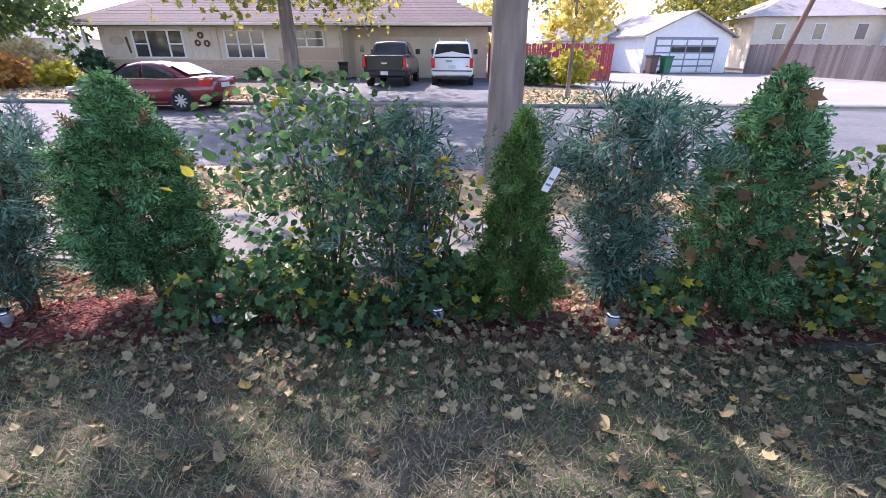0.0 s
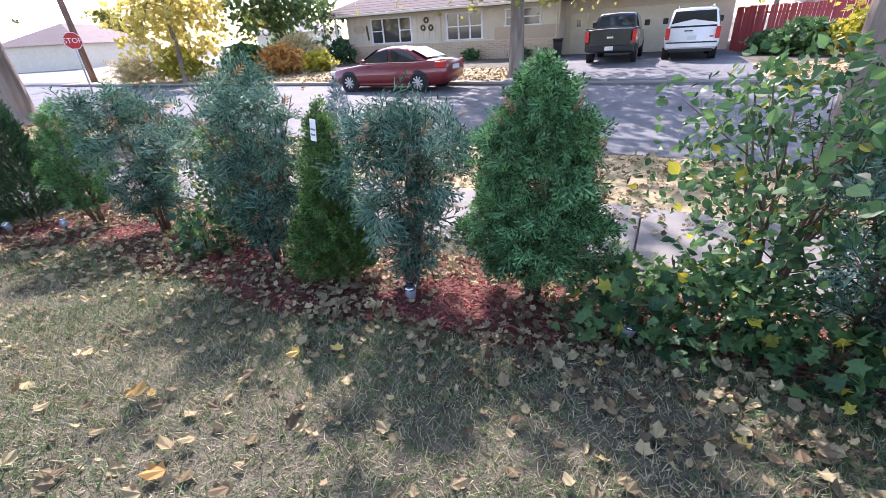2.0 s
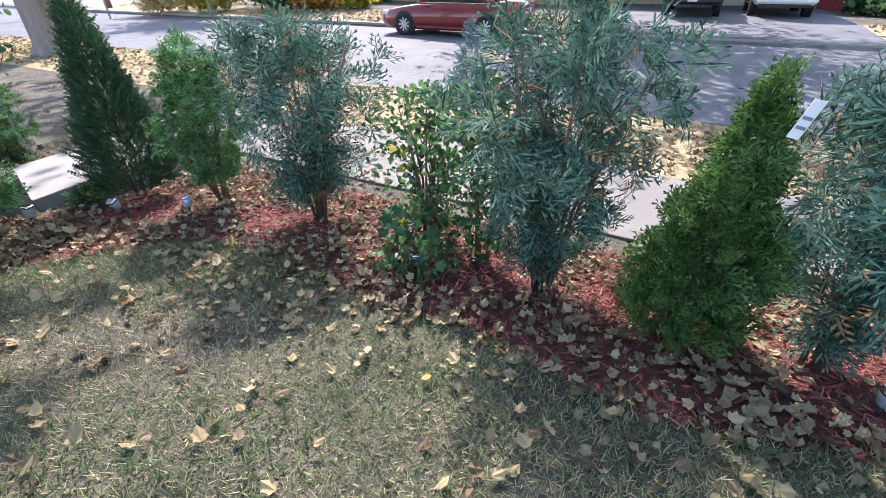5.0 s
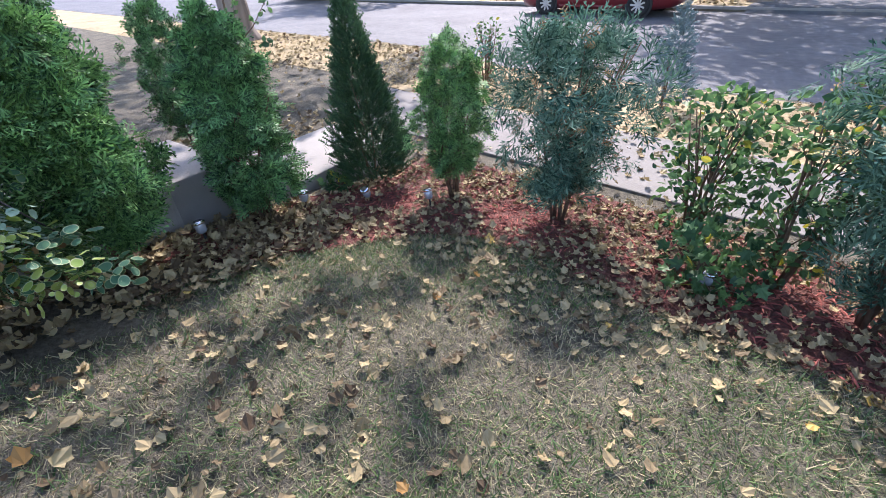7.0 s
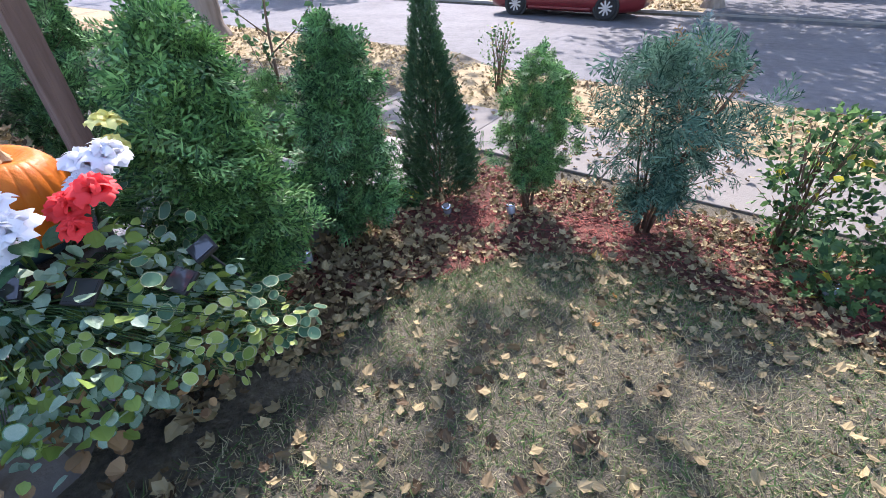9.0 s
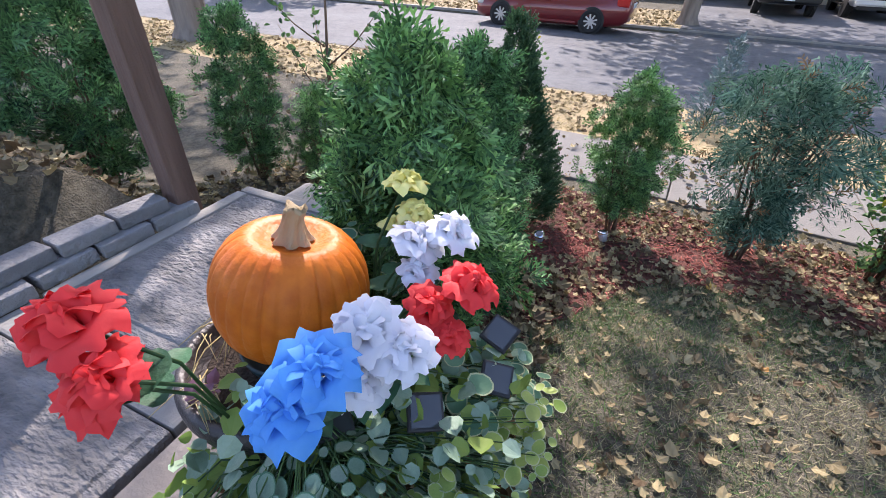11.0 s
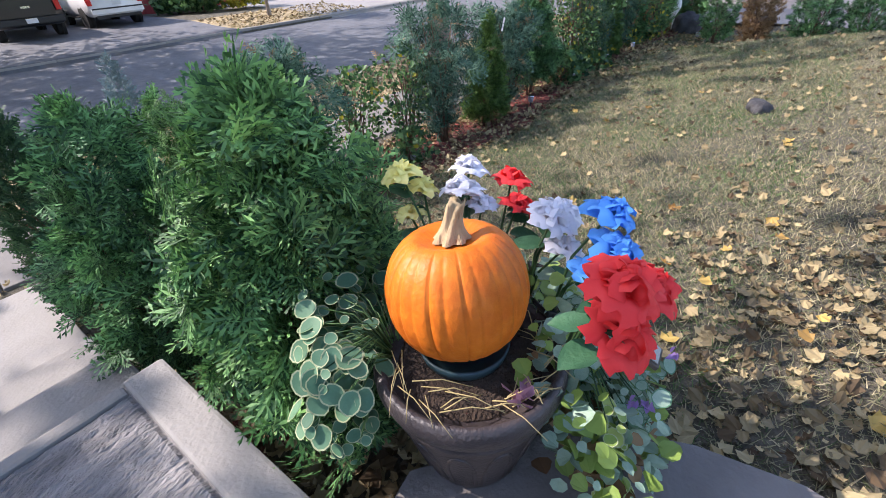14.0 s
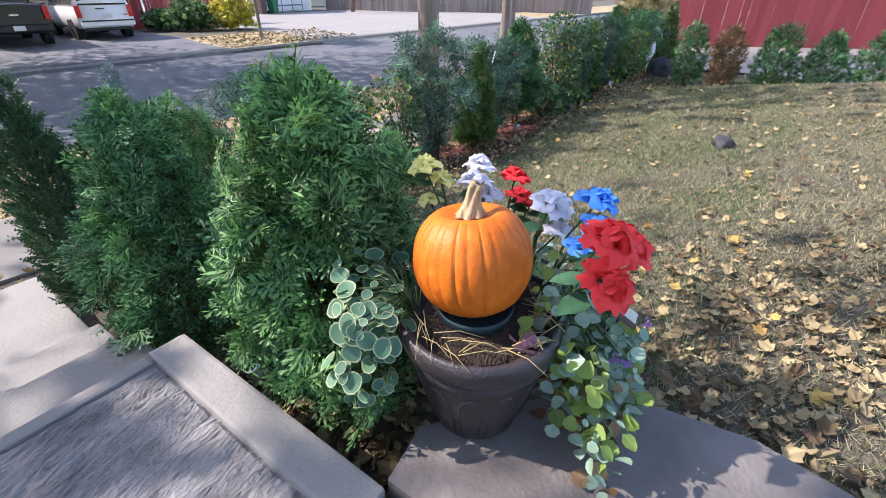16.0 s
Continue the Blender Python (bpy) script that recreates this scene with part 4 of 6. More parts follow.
gable("old_shed", pose(6.6, 37.5, -0.45, 0, 0, 20), 4.4, 6.0, 2.2, 1.4, M_WHITE, M_ROOF_GREY, "pale shed with a light roof behind the garage")


def hip_house(name, m, w, d, h, rise, wall, roof_mat, label, wins):
    g = thing(name, m, label, "house")
    boxpart("wall", 0, w, 0, d, -1, h, wall, g)
    bm = bmesh.new()
    v = [bm.verts.new(q) for q in ((-0.5, -0.5, h), (w + 0.5, -0.5, h), (w + 0.5, d + 0.5, h), (-0.5, d + 0.5, h), (d / 2, d / 2, h + rise), (max(w - d / 2, d / 2 + 0.1), d / 2, h + rise))]
    for q in ((0, 1, 5, 4), (1, 2, 5), (2, 3, 4, 5), (3, 0, 4), (3, 2, 1, 0)):
        bm.faces.new([v[k] for k in q])
    part("roof", bm, roof_mat, g)
    for x, z, ww, hh in wins:
        wn = boxpart("window", x, x + ww, -0.06, -0.003, z, z + hh, M_WHITE, g)
        boxpart("pane", x + 0.08, x + ww - 0.08, -0.075, -0.063, z + 0.08, z + hh - 0.08, M_GLASS, wn)
    return g


hip_house("neighbour_house", pose(22.5, 43, -0.4, 0, 0, -8), 10, 9, 4.0, 2.4, M_WALL, M_ROOF_GREY, "pale two-storey house behind the fence", ((1.5, 2.2, 0.9, 1.3), (4.5, 2.2, 0.9, 1.3), (7.6, 2.2, 0.9, 1.3)))
hip_house("neighbour_house", pose(31, 37, -0.4, 0, 0, -14), 12, 9, 4.6, 2.6, M_WHITE, M_ROOF_GREY, "bluish white house behind the fence", ((1.2, 2.6, 1.0, 1.4), (5.0, 2.6, 1.0, 1.4)))
for i, (x, y, w) in enumerate(((-75, 38, 14), (-92, 50, 16), (-88, 26, 12), (-60, 60, 14), (-110, 34, 18))):
    hip_house("far_house", pose(x, y, -0.8, 0, 0, -62), w, 9, 2.8, 2.2, M_WALL, M_ROOF_GREY if i % 2 else M_ROOF, "low distant house across the cross street", ((2, 0.9, 1.6, 1.2), (6, 0.9, 1.6, 1.2)))


def board_fence(name, points, h, material, label, width=0.14, group=""):
    """Upright boards along a line of points, each a piece, with two rails."""
    f = thing(name, pose(0, 0, 0), label, "fence")
    bm = box(bmesh.new(), -width / 2 + 0.004, width / 2 - 0.004, -0.01, 0.01, -0.2, h, 0.003)
    first = part("board", bm, material, f)
    used = 0
    rng = random.Random(3)
    for (x0, y0), (x1, y1) in zip(points, points[1:]):
        d = math.hypot(x1 - x0, y1 - y0)
        ang = math.degrees(math.atan2(y1 - y0, x1 - x0))
        for k in range(int(d / width)):
            a = (k + 0.5) * width / d
            x, y = x0 + a * (x1 - x0), y0 + a * (y1 - y0)
            ob = first if used == 0 else new("board", first.data)
            used += 1
            ob.parent = f
            ob.matrix_basis = pose(x, y, gzf(x, y) + rng.uniform(-0.03, 0.03), 0, rng.uniform(-0.5, 0.5), ang)
        for z in (0.4, h - 0.35):
            r = boxpart("rail", 0, d, 0.014, 0.054, z, z + 0.09, material, f)
            r.matrix_basis = pose(x0, y0, gzf(x0, y0), 0, 0, ang)
    return f


board_fence("red_fence", [(-0.55, 27.6), (0.6, 26.2), (6.2, 26.6)], 1.9, M_REDFENCE, "faded red board fence beside the house")
board_fence("grey_fence", [(17.6, 34.2), (22.5, 26.0), (31, 16)], 1.85, M_GREYFENCE, "weathered grey-brown board fence", 0.2)
board_fence("red_barn_wall", [(8.3, 4.7), (12.4, -2.2)], 3.6, M_REDFENCE, "tall red board wall beyond the side hedge", 0.24)
boxpart("beam", 0, 0.1, 0, 0.1, 0, 0.1, M_REDFENCE, bpy.data.objects["red_barn_wall"]).matrix_basis = pose(12.4, -2.2, -0.5) @ Matrix.Diagonal((1, 1, 36, 1))
sheet("side_drive", [3.3, 4.5, 6, 8, 10, 13], [-12, -8, -4, -2, 0, 2, 3.0], 0.02, M_CONCRETE, "pale sunlit drive beside the red wall", "driveway")

# ---- street furniture ----
def wheelie_bin(x, y, z, material, label, s=1.0):
    b = thing("wheelie_bin", pose(x, y, z, 0, 0, 10), label, "bin")
    bm = bmesh.new()
    loftp = [(0.20, 0.05), (0.24, 0.85), (0.27, 0.95)]
    rows = [[bm.verts.new((sx * r * s, sy * r * 1.2 * s, zz * s)) for sx, sy in ((-1, -1), (1, -1), (1, 1), (-1, 1))] for r, zz in loftp]
    for p, q in zip(rows, rows[1:]):
        for i in range(4):
            bm.faces.new((p[i], p[(i + 1) % 4], q[(i + 1) % 4], q[i]))
    bm.faces.new(rows[0][::-1]), bm.faces.new(rows[-1])
    part("body", bm, material, b)
    boxpart("lid", -0.29 * s, 0.29 * s, -0.35 * s, 0.34 * s, 0.955 * s, 1.03 * s, material, b, 0.02)
    for sx in (-1, 1):
        bm = bmesh.new()
        bmesh.ops.create_cone(bm, cap_ends=True, segments=16, radius1=0.1 * s, radius2=0.1 * s, depth=0.05, matrix=pose(sx * 0.25 * s, 0.26 * s, 0.1 * s, 0, 90, 0))
        part("wheel", bm, M_TYRE, b)


ladder = thing("ladder", pose(-20.5, 26.55, -0.40, 0, 3, 0), "aluminium ladder lying on edge along the house wall", "ladder")
for z in (0.0, 0.34):
    boxpart("rail", 0, 4.3, -0.03, 0.03, z, z + 0.07, M_SOLAR, ladder, 0.008)
rung = boxpart("rung", -0.018, 0.018, -0.018, 0.018, 0.072, 0.338, M_SOLAR, ladder)
rung.location = (0.2, 0, 0)
for k in range(1, 14):
    ob = new("rung", rung.data)
    ob.parent = ladder
    ob.location = (0.2 + 0.3 * k, 0, 0)
wheelie_bin(10.6, 32.6, -0.46, plain("brown_bin_plastic", (0.09, 0.06, 0.055)), "brown wheelie bin beside the garage door", 1.15)
wheelie_bin(11.5, 32.5, -0.46, plain("green_bin_plastic", (0.02, 0.16, 0.08)), "green wheelie bin beside the garage door", 1.1)
wheelie_bin(-8.7, 26.4, -0.62, M_BLACK, "black wheelie bin beside the front door", 0.95)
stop = thing("stop_sign", pose(-30.3, 14.0, gzf(-30.3, 14.0), 0, 0, 62), "red octagonal stop sign on a steel post", "road sign")
sticks([(((0, 0, -0.2), (0, 0, 2.85)), (0.035, 0.035), 8)], "post", M_SOLAR, stop)
for nm, r, y, mt in (("white_edge", 0.42, -0.04, M_WHITE), ("red_face", 0.385, -0.048, plain("sign_red", (0.55, 0.03, 0.035), 0.5))):
    bm = bmesh.new()
    bmesh.ops.create_cone(bm, cap_ends=True, segments=8, radius1=r, radius2=r, depth=0.012, matrix=Matrix.Translation((0, y, 2.45)) @ Matrix.Rotation(radians(90), 4, "X") @ Matrix.Rotation(radians(22.5), 4, "Z"))
    part(nm, bm, mt, stop)
txt = bpy.data.curves.new("lettering", "FONT")
txt.body, txt.size, txt.align_x, txt.align_y, txt.extrude = "STOP", 0.32, "CENTER", "CENTER", 0.003
txt.materials.append(M_WHITE)
lo = new("lettering", txt)
lo.parent, lo.matrix_basis = stop, pose(0, -0.06, 2.45, 90, 0, 0)


def pole(x, y, h, r, lean, label):
    p = thing("utility_pole", pose(x, y, gzf(x, y)), label, "pole")
    sticks([(((0, 0, -0.3), (lean * 0.5, 0, h / 2), (lean, 0, h)), (r, r * 0.9, r * 0.75), 10)], "shaft", M_POST, p)
    boxpart("crossarm", lean - 1.1, lean + 1.1, -0.06, 0.06, h - 0.8, h - 0.65, M_POST, p, 0.01)
    for k in (-1.0, 0, 1.0):
        sticks([(((lean + k, 0, h - 0.648), (lean + k, 0, h - 0.5)), (0.04, 0.03), 6)], "insulator", M_SOLAR, p)


pole(17.4, 30.6, 9.0, 0.16, 2.2, "leaning wooden utility pole by the fence")
pole(-36.5, 17.5, 9.0, 0.2, -0.8, "wooden utility pole at the corner")

# ---- trees ----
def tree(name, x, y, h, r, crown_r, crown_z, crown_h, leaves, leaf, material, label, seed, lean=(0, 0), limbs=9, clumps=40, z0=None, fork=0.45):
    rng = np.random.default_rng(seed)
    t = thing(name, pose(x, y, gzf(x, y) if z0 is None else z0), label, "tree")
    top = np.array([lean[0] * h, lean[1] * h, h])
    bm = bmesh.new()
    pts = [(0, 0, -0.3), (0, 0, 0.05), tuple(top * 0.12 * 0.6), tuple(top * 0.3), tuple(top * 0.6), tuple(top)]
    tube(bm, pts, (r * 1.6, r * 1.35, r * 1.02, r * 0.92, r * 0.6, r * 0.12), 14)
    for v in bm.verts:
        v.co += Vector(v.co.x and (noise.noise(v.co * 2.5) * r * 0.16, noise.noise(v.co * 2.5 + Vector((9, 0, 0))) * r * 0.16, 0) or (0, 0, 0))
    if r > 0.2:
        # ridged bark: long uneven plates round the lower trunk
        bm.free()
        bm = bmesh.new()
        sides, rings = 56, []
        for k in range(30):
            s = (k / 29) ** 1.3
            c = top * s * 0.62
            rr = r * (1.5 * max(0, 1 - s / 0.035) ** 2 * 0.45 + 1.02 - 0.45 * s)
            ring = []
            for j in range(sides):
                a = 2 * math.pi * j / sides
                wav = noise.noise(Vector((6.5 * math.cos(a), 6.5 * math.sin(a), 0.55 * c[2] + seed))) + 0.6 * noise.noise(Vector((14 * math.cos(a), 14 * math.sin(a), 1.3 * c[2])))
                q = rr * (1 + 0.085 * abs(wav) + 0.05 * noise.noise(Vector((1.2 * math.cos(a), 1.2 * math.sin(a), c[2]))))
                ring.append(bm.verts.new((c[0] + q * math.cos(a), c[1] + q * math.sin(a), c[2] - (0.3 if k == 0 else 0))))
            rings.append(ring)
        for p0, p1 in zip(rings, rings[1:]):
            for j in range(sides):
                bm.faces.new((p0[j], p0[(j + 1) % sides], p1[(j + 1) % sides], p1[j]))
        tube(bm, [tuple(top * 0.60), tuple(top * 0.8), tuple(top)], (r * 0.74, r * 0.4, r * 0.1), 14)
    trunk = part("trunk", bm, M_BARK, t, "", True)
    cen = []
    for i in range(limbs):
        a = 2 * math.pi * (i + rng.random() * 0.6) / limbs
        s = top * (fork + 0.4 * rng.random())
        e = np.array([crown_r * 0.72 * math.cos(a), crown_r * 0.72 * math.sin(a), crown_z + crown_h * (0.15 + 0.75 * rng.random())])
        m = (s + e) / 2 + np.array([0, 0, 0.25 * crown_h * rng.random()])
        tube_r = r * (0.3 + 0.12 * rng.random())
        sticks([((tuple(s), tuple(m), tuple(e)), (tube_r, tube_r * 0.6, tube_r * 0.12), 7)], "limb", M_BARK, t)
        cen += [m, e, (m + e) / 2]
        tw = []
        for k in range(5):
            p = m + (e - m) * rng.random()
            q = p + rng.normal(size=3) * crown_r * 0.22
            tw.append(((tuple(p), tuple((p + q) / 2 + rng.normal(size=3) * 0.06), tuple(q)), (tube_r * 0.25, tube_r * 0.15, tube_r * 0.04), 4))
            cen.append(q)
        sticks(tw, "branch", M_BARK, t)
    a = rng.random(clumps) * 6.28
    rr = crown_r * np.sqrt(rng.random(clumps))
    zz = crown_z + crown_h * rng.random(clumps)
    cen = np.vstack([np.array(cen), np.stack([rr * np.cos(a), rr * np.sin(a), zz], -1)])
    pick = rng.integers(0, len(cen), leaves)
    p = cen[pick] + rng.normal(size=(leaves, 3)) * crown_r * 0.11
    v, f = scatter(*LOBED, p, unit(rng, leaves) + np.array([0, 0, -0.4]), unit(rng, leaves) + np.array([0, 0, 0.8]), leaf * (0.6 + 0.8 * rng.random(leaves)))
    tagged(mesh("crown", v, f, material, t), kind="stuff")
    return t


tree("street_tree", -1.2, 5.95, 11.5, 0.225, 6.6, 5.3, 4.5, 7000, 0.2, M_TREE_G, "large street tree with grey ridged bark and thinning autumn crown", 101)
tree("street_tree", -16.8, 5.45, 12.0, 0.31, 6.8, 4.4, 5.0, 5600, 0.2, M_TREE_G, "leaning street tree with grey bark on the near verge", 102, (-0.05, 0))
tree("front_tree", -8.3, 17.6, 11.5, 0.27, 6.0, 3.6, 5.0, 11000, 0.2, M_TREE_G, "tree with yellow-green leaves on the far verge", 103)
tree("young_tree", 2.3, 18.8, 4.6, 0.07, 1.3, 1.5, 2.8, 700, 0.2, M_TREE_Y, "slim young tree with bright yellow leaves", 104, limbs=7, clumps=10)
tree("yellow_tree", -26.5, 16.8, 6.5, 0.14, 2.8, 1.2, 4.5, 1300, 0.26, M_TREE_Y, "bright yellow autumn tree across the road", 105)
tree("yellow_tree", -30.5, 20.5, 7.0, 0.14, 2.6, 1.6, 4.5, 1600, 0.26, M_TREE_Y, "thin yellow autumn tree across the road", 106)
tree("green_tree", -27.0, 25.2, 8.5, 0.2, 3.4, 0.9, 6.6, 4500, 0.28, M_TREE_GREEN, "broad green tree beside the house", 107, clumps=80)
tree("yard_tree", 8.5, 44, 9, 0.18, 3.5, 2.5, 5, 1500, 0.3, M_TREE_Y, "pale yellow tree behind the garage", 108)
tree("yard_tree", 3.0, 42, 9, 0.18, 3.8, 2.5, 5, 700, 0.3, M_TREE_G, "half-bare tree behind the fence", 109)
tree("yard_tree", 19.5, 47, 9, 0.18, 4.0, 2.5, 5, 2200, 0.32, M_TREE_G, "autumn tree behind the garage", 110)
tree("corner_tree", 17.5, 15.5, 9, 0.2, 3.5, 4.0, 4, 1500, 0.25, M_TREE_G, "street tree by the alley", 111)
tree("corner_tree", 11.0, 11.8, 9, 0.2, 3.5, 4.5, 4, 1500, 0.25, M_TREE_G, "street tree past the hedge", 112)
for i, (x, y) in enumerate(((-120, 70), (-140, 40), (-100, 95), (-80, 120), (-40, 110), (0, 110), (45, 90), (80, 80), (-25, 62), (30, 62), (-160, 20), (60, 40), (75, 10))):
    tree("far_tree", x, y, 10, 0.25, 5.5, 1.5, 8, 900, 0.9, (M_TREE_G, M_TREE_GREEN, M_TREE_Y)[i % 3], "distant autumn tree beyond the houses", 130 + i, limbs=5, clumps=30)


def bush(x, y, h, r, seed, material, label, n=900, size=0.2, tpl=LOBED, name="garden_bush"):
    return shrub(name, x, y, h, prof_round(r, 0.6, 0.8), n, tpl, size, material, label, seed, 0.5, 0.3, 0.9, lump=0.35, stems=4, group="bushes by the house", category="bush")


bush(-22.2, 19.6, 1.5, 1.3, 201, M_ORANGE_BUSH, "rusty orange low bush", 1100)
bush(-24.6, 19.4, 1.7, 1.5, 202, M_LEAFY, "green garden bush by the house", 1100)
bush(-20.6, 20.8, 1.0, 1.0, 203, M_LEAFY_Y, "yellow-green low bush by the house", 700)
bush(-23.5, 22.5, 1.9, 1.6, 204, M_STRAW, "tall straw-coloured grass clump", 900, 0.5, NEEDLE)
bush(-27.6, 17.6, 1.8, 1.6, 205, M_LEAFY_Y, "yellow and green bush by the corner", 1000)
bush(-29.8, 16.4, 1.3, 1.4, 206, M_STRAW, "dry grassy bush by the corner", 900, 0.4, NEEDLE)
bush(-22.5, 25.5, 1.6, 0.9, 207, M_CONE, "dark bush at the house corner", 600)
bush(-13.6, 26.0, 0.6, 0.6, 208, M_LEAFY, "low border plant before the brick wall", 300, 0.15)
bush(-10.6, 25.8, 0.55, 0.7, 209, M_LEAFY, "low border plant before the brick wall", 300, 0.15)
bush(1.6, 23.5, 1.3, 1.3, 210, M_LEAFY, "green bush before the red fence", 900)
bush(3.2, 22.6, 1.6, 1.2, 211, M_LEAFY_Y, "yellowing bush before the red fence", 700)
bush(0.6, 24.6, 0.9, 1.0, 212, M_LEAFY, "low green bush before the red fence", 500)
bush(6.6, 33.5, 1.4, 0.5, 213, M_LEAFY_Y, "yellow plant at the shed", 200, 0.15)
# ornamental grass at the far hedge
bush(5.2, 3.6, 1.6, 0.7, 214, M_STRAW, "tall pale ornamental grass by the hedge", 700, 0.55, NEEDLE)

# ---- flower pot with pumpkin ----
PX, PY, PZ = -8.185, -0.365, 0.164
pot = thing("flower_pot", pose(PX, PY, PZ) @ Matrix.Diagonal((0.84, 0.84, 0.95, 1)), "large dark brown moulded pot with rolled rim", "flower pot")
part("body", lathe(bmesh.new(), [(0.1304, 0.0), (0.1422, 0.012), (0.158, 0.06), (0.1857, 0.15), (0.207, 0.235), (0.2149, 0.262), (0.2228, 0.268), (0.2244, 0.285), (0.2173, 0.292), (0.2212, 0.30), (0.207, 0.30), (0.1975, 0.26)], 56), M_POT, pot, "", True)
part("rim", lathe(bmesh.new(), [(0.2094, 0.296), (0.2251, 0.296), (0.2386, 0.312), (0.2465, 0.337), (0.2465, 0.355), (0.2394, 0.372), (0.2267, 0.376), (0.2149, 0.366), (0.2086, 0.34)], 56), M_POT, pot, "thick rolled rim", True)
part("soil", lathe(bmesh.new(), [(0.207, 0.30), (0.2086, 0.33), (0.158, 0.352), (0.0395, 0.36)], 40), M_POTSOIL, pot, "dark soil", True)
for i in range(12):
    a0 = 2 * math.pi * i / 12
    pts = []
    for k in range(9):
        s = k / 8
        zz = 0.05 + 0.185 * math.sin(math.pi * s) ** 0.6
        da = 0.2 * math.cos(math.pi * s)
        rr = (0.196 + (zz - 0.05) * 0.35) * 0.79
        pts.append((rr * math.cos(a0 + da), rr * math.sin(a0 + da), zz))
    sticks([(pts, [0.006] * 9, 5)], "arch_relief", M_POT, pot)
before_planting = set(scene.collection.objects)
sa_ = thing("saucer", pose(-8.18, -0.40, 0.452), "dark teal plastic dish under the pumpkin", "dish")
part("dish", lathe(bmesh.new(), [(0.09, 0), (0.108, 0.012), (0.116, 0.040), (0.110, 0.044), (0.10, 0.02), (0.02, 0.016)], 40), M_TEAL, sa_, "", True)

pk = thing("pumpkin", pose(-8.18, -0.40, 0.474, -9, 5, 0), "large ribbed orange pumpkin with dry stem", "pumpkin")
prof = []
for k in range(25):
    s = k / 24
    th = math.pi * (0.06 + 0.88 * s)
    prof.append((0.171 * math.sin(th) ** 0.72 * (1.0 - 0.02 * math.cos(th)), 0.16 - 0.16 * math.cos(th) * (0.96 if s < 0.5 else 1.0) - 0.03 * max(0, (s - 0.88) / 0.12) ** 2))
rib = random.Random(12)
amp = [rib.uniform(0.3, 1.25) for _ in range(27)]
wob = lambda a, i: 1 - 0.036 * amp[int(a / (2 * math.pi) * 27) % 27] * (1 - abs(math.sin(a * 27 / 2)) ** 0.5) + 0.008 * math.sin(2 * a + 1) + 0.006 * math.sin(3 * a)
part("body", lathe(bmesh.new(), prof, 270, wob), M_PUMPKIN, pk, "", True)
bm = bmesh.new()
rows = []
for k in range(9):
    s = k / 8
    rr = 0.020 * (1 - s) ** 3 + 0.0125 + 0.004 * s
    cx, cy, cz = 0.018 * s * s, -0.012 * s, 0.292 + 0.085 * s
    rows.append([bm.verts.new((cx + rr * (1 + 0.45 * abs(math.cos(3.5 * q))) * math.cos(q + 0.5 * s), cy + rr * (1 + 0.45 * abs(math.cos(3.5 * q))) * math.sin(q + 0.5 * s), cz + 0.008 * math.sin(3 * q) * s)) for q in [2 * math.pi * j / 30 for j in range(30)]])
for p, q in zip(rows, rows[1:]):
    for i in range(30):
        bm.faces.new((p[i], p[(i + 1) % 30], q[(i + 1) % 30], q[i]))
bm.faces.new(rows[-1])
part("stem", bm, M_STEM, pk, "dry ridged tan stem", True)


# ---- artificial roses ----
def petal_mesh(name, w, h, cup, curl, ruffle, material, seed):
    rng = random.Random(seed)
    n = 7
    v, f = [], []
    ph = rng.random() * 6
    for j in range(n + 1):
        t = j / n
        half = w * math.sin(math.pi * (0.16 + 0.70 * t)) ** 0.6
        for i in range(n + 1):
            s = 2 * i / n - 1
            x = s * half
            y = cup * (1 - s * s) * math.sin(math.pi * t * 0.7) * -1 + curl * t ** 3 + ruffle * t * math.sin(5 * s + ph) + 0.25 * cup * t
            v.append((x, y, h * t * (1 - 0.3 * s * s * t) + ruffle * 0.6 * t * math.sin(6 * s + ph)))
    for j in range(n):
        for i in range(n):
            a = j * (n + 1) + i
            f.append((a, a + 1, a + n + 2, a + n + 1))
    me = bpy.data.meshes.new(name)
    me.from_pydata(v, [], f)
    for p in me.polygons:
        p.use_smooth = True
    me.materials.append(material)
    return me


def rose_kit(material, seed):
    return [petal_mesh("petal", 0.019, 0.034, 0.013, -0.004, 0.004, material, seed), petal_mesh("petal", 0.033, 0.037, 0.016, 0.010, 0.006, material, seed + 1), petal_mesh("petal", 0.041, 0.042, 0.014, 0.020, 0.008, material, seed + 2)]


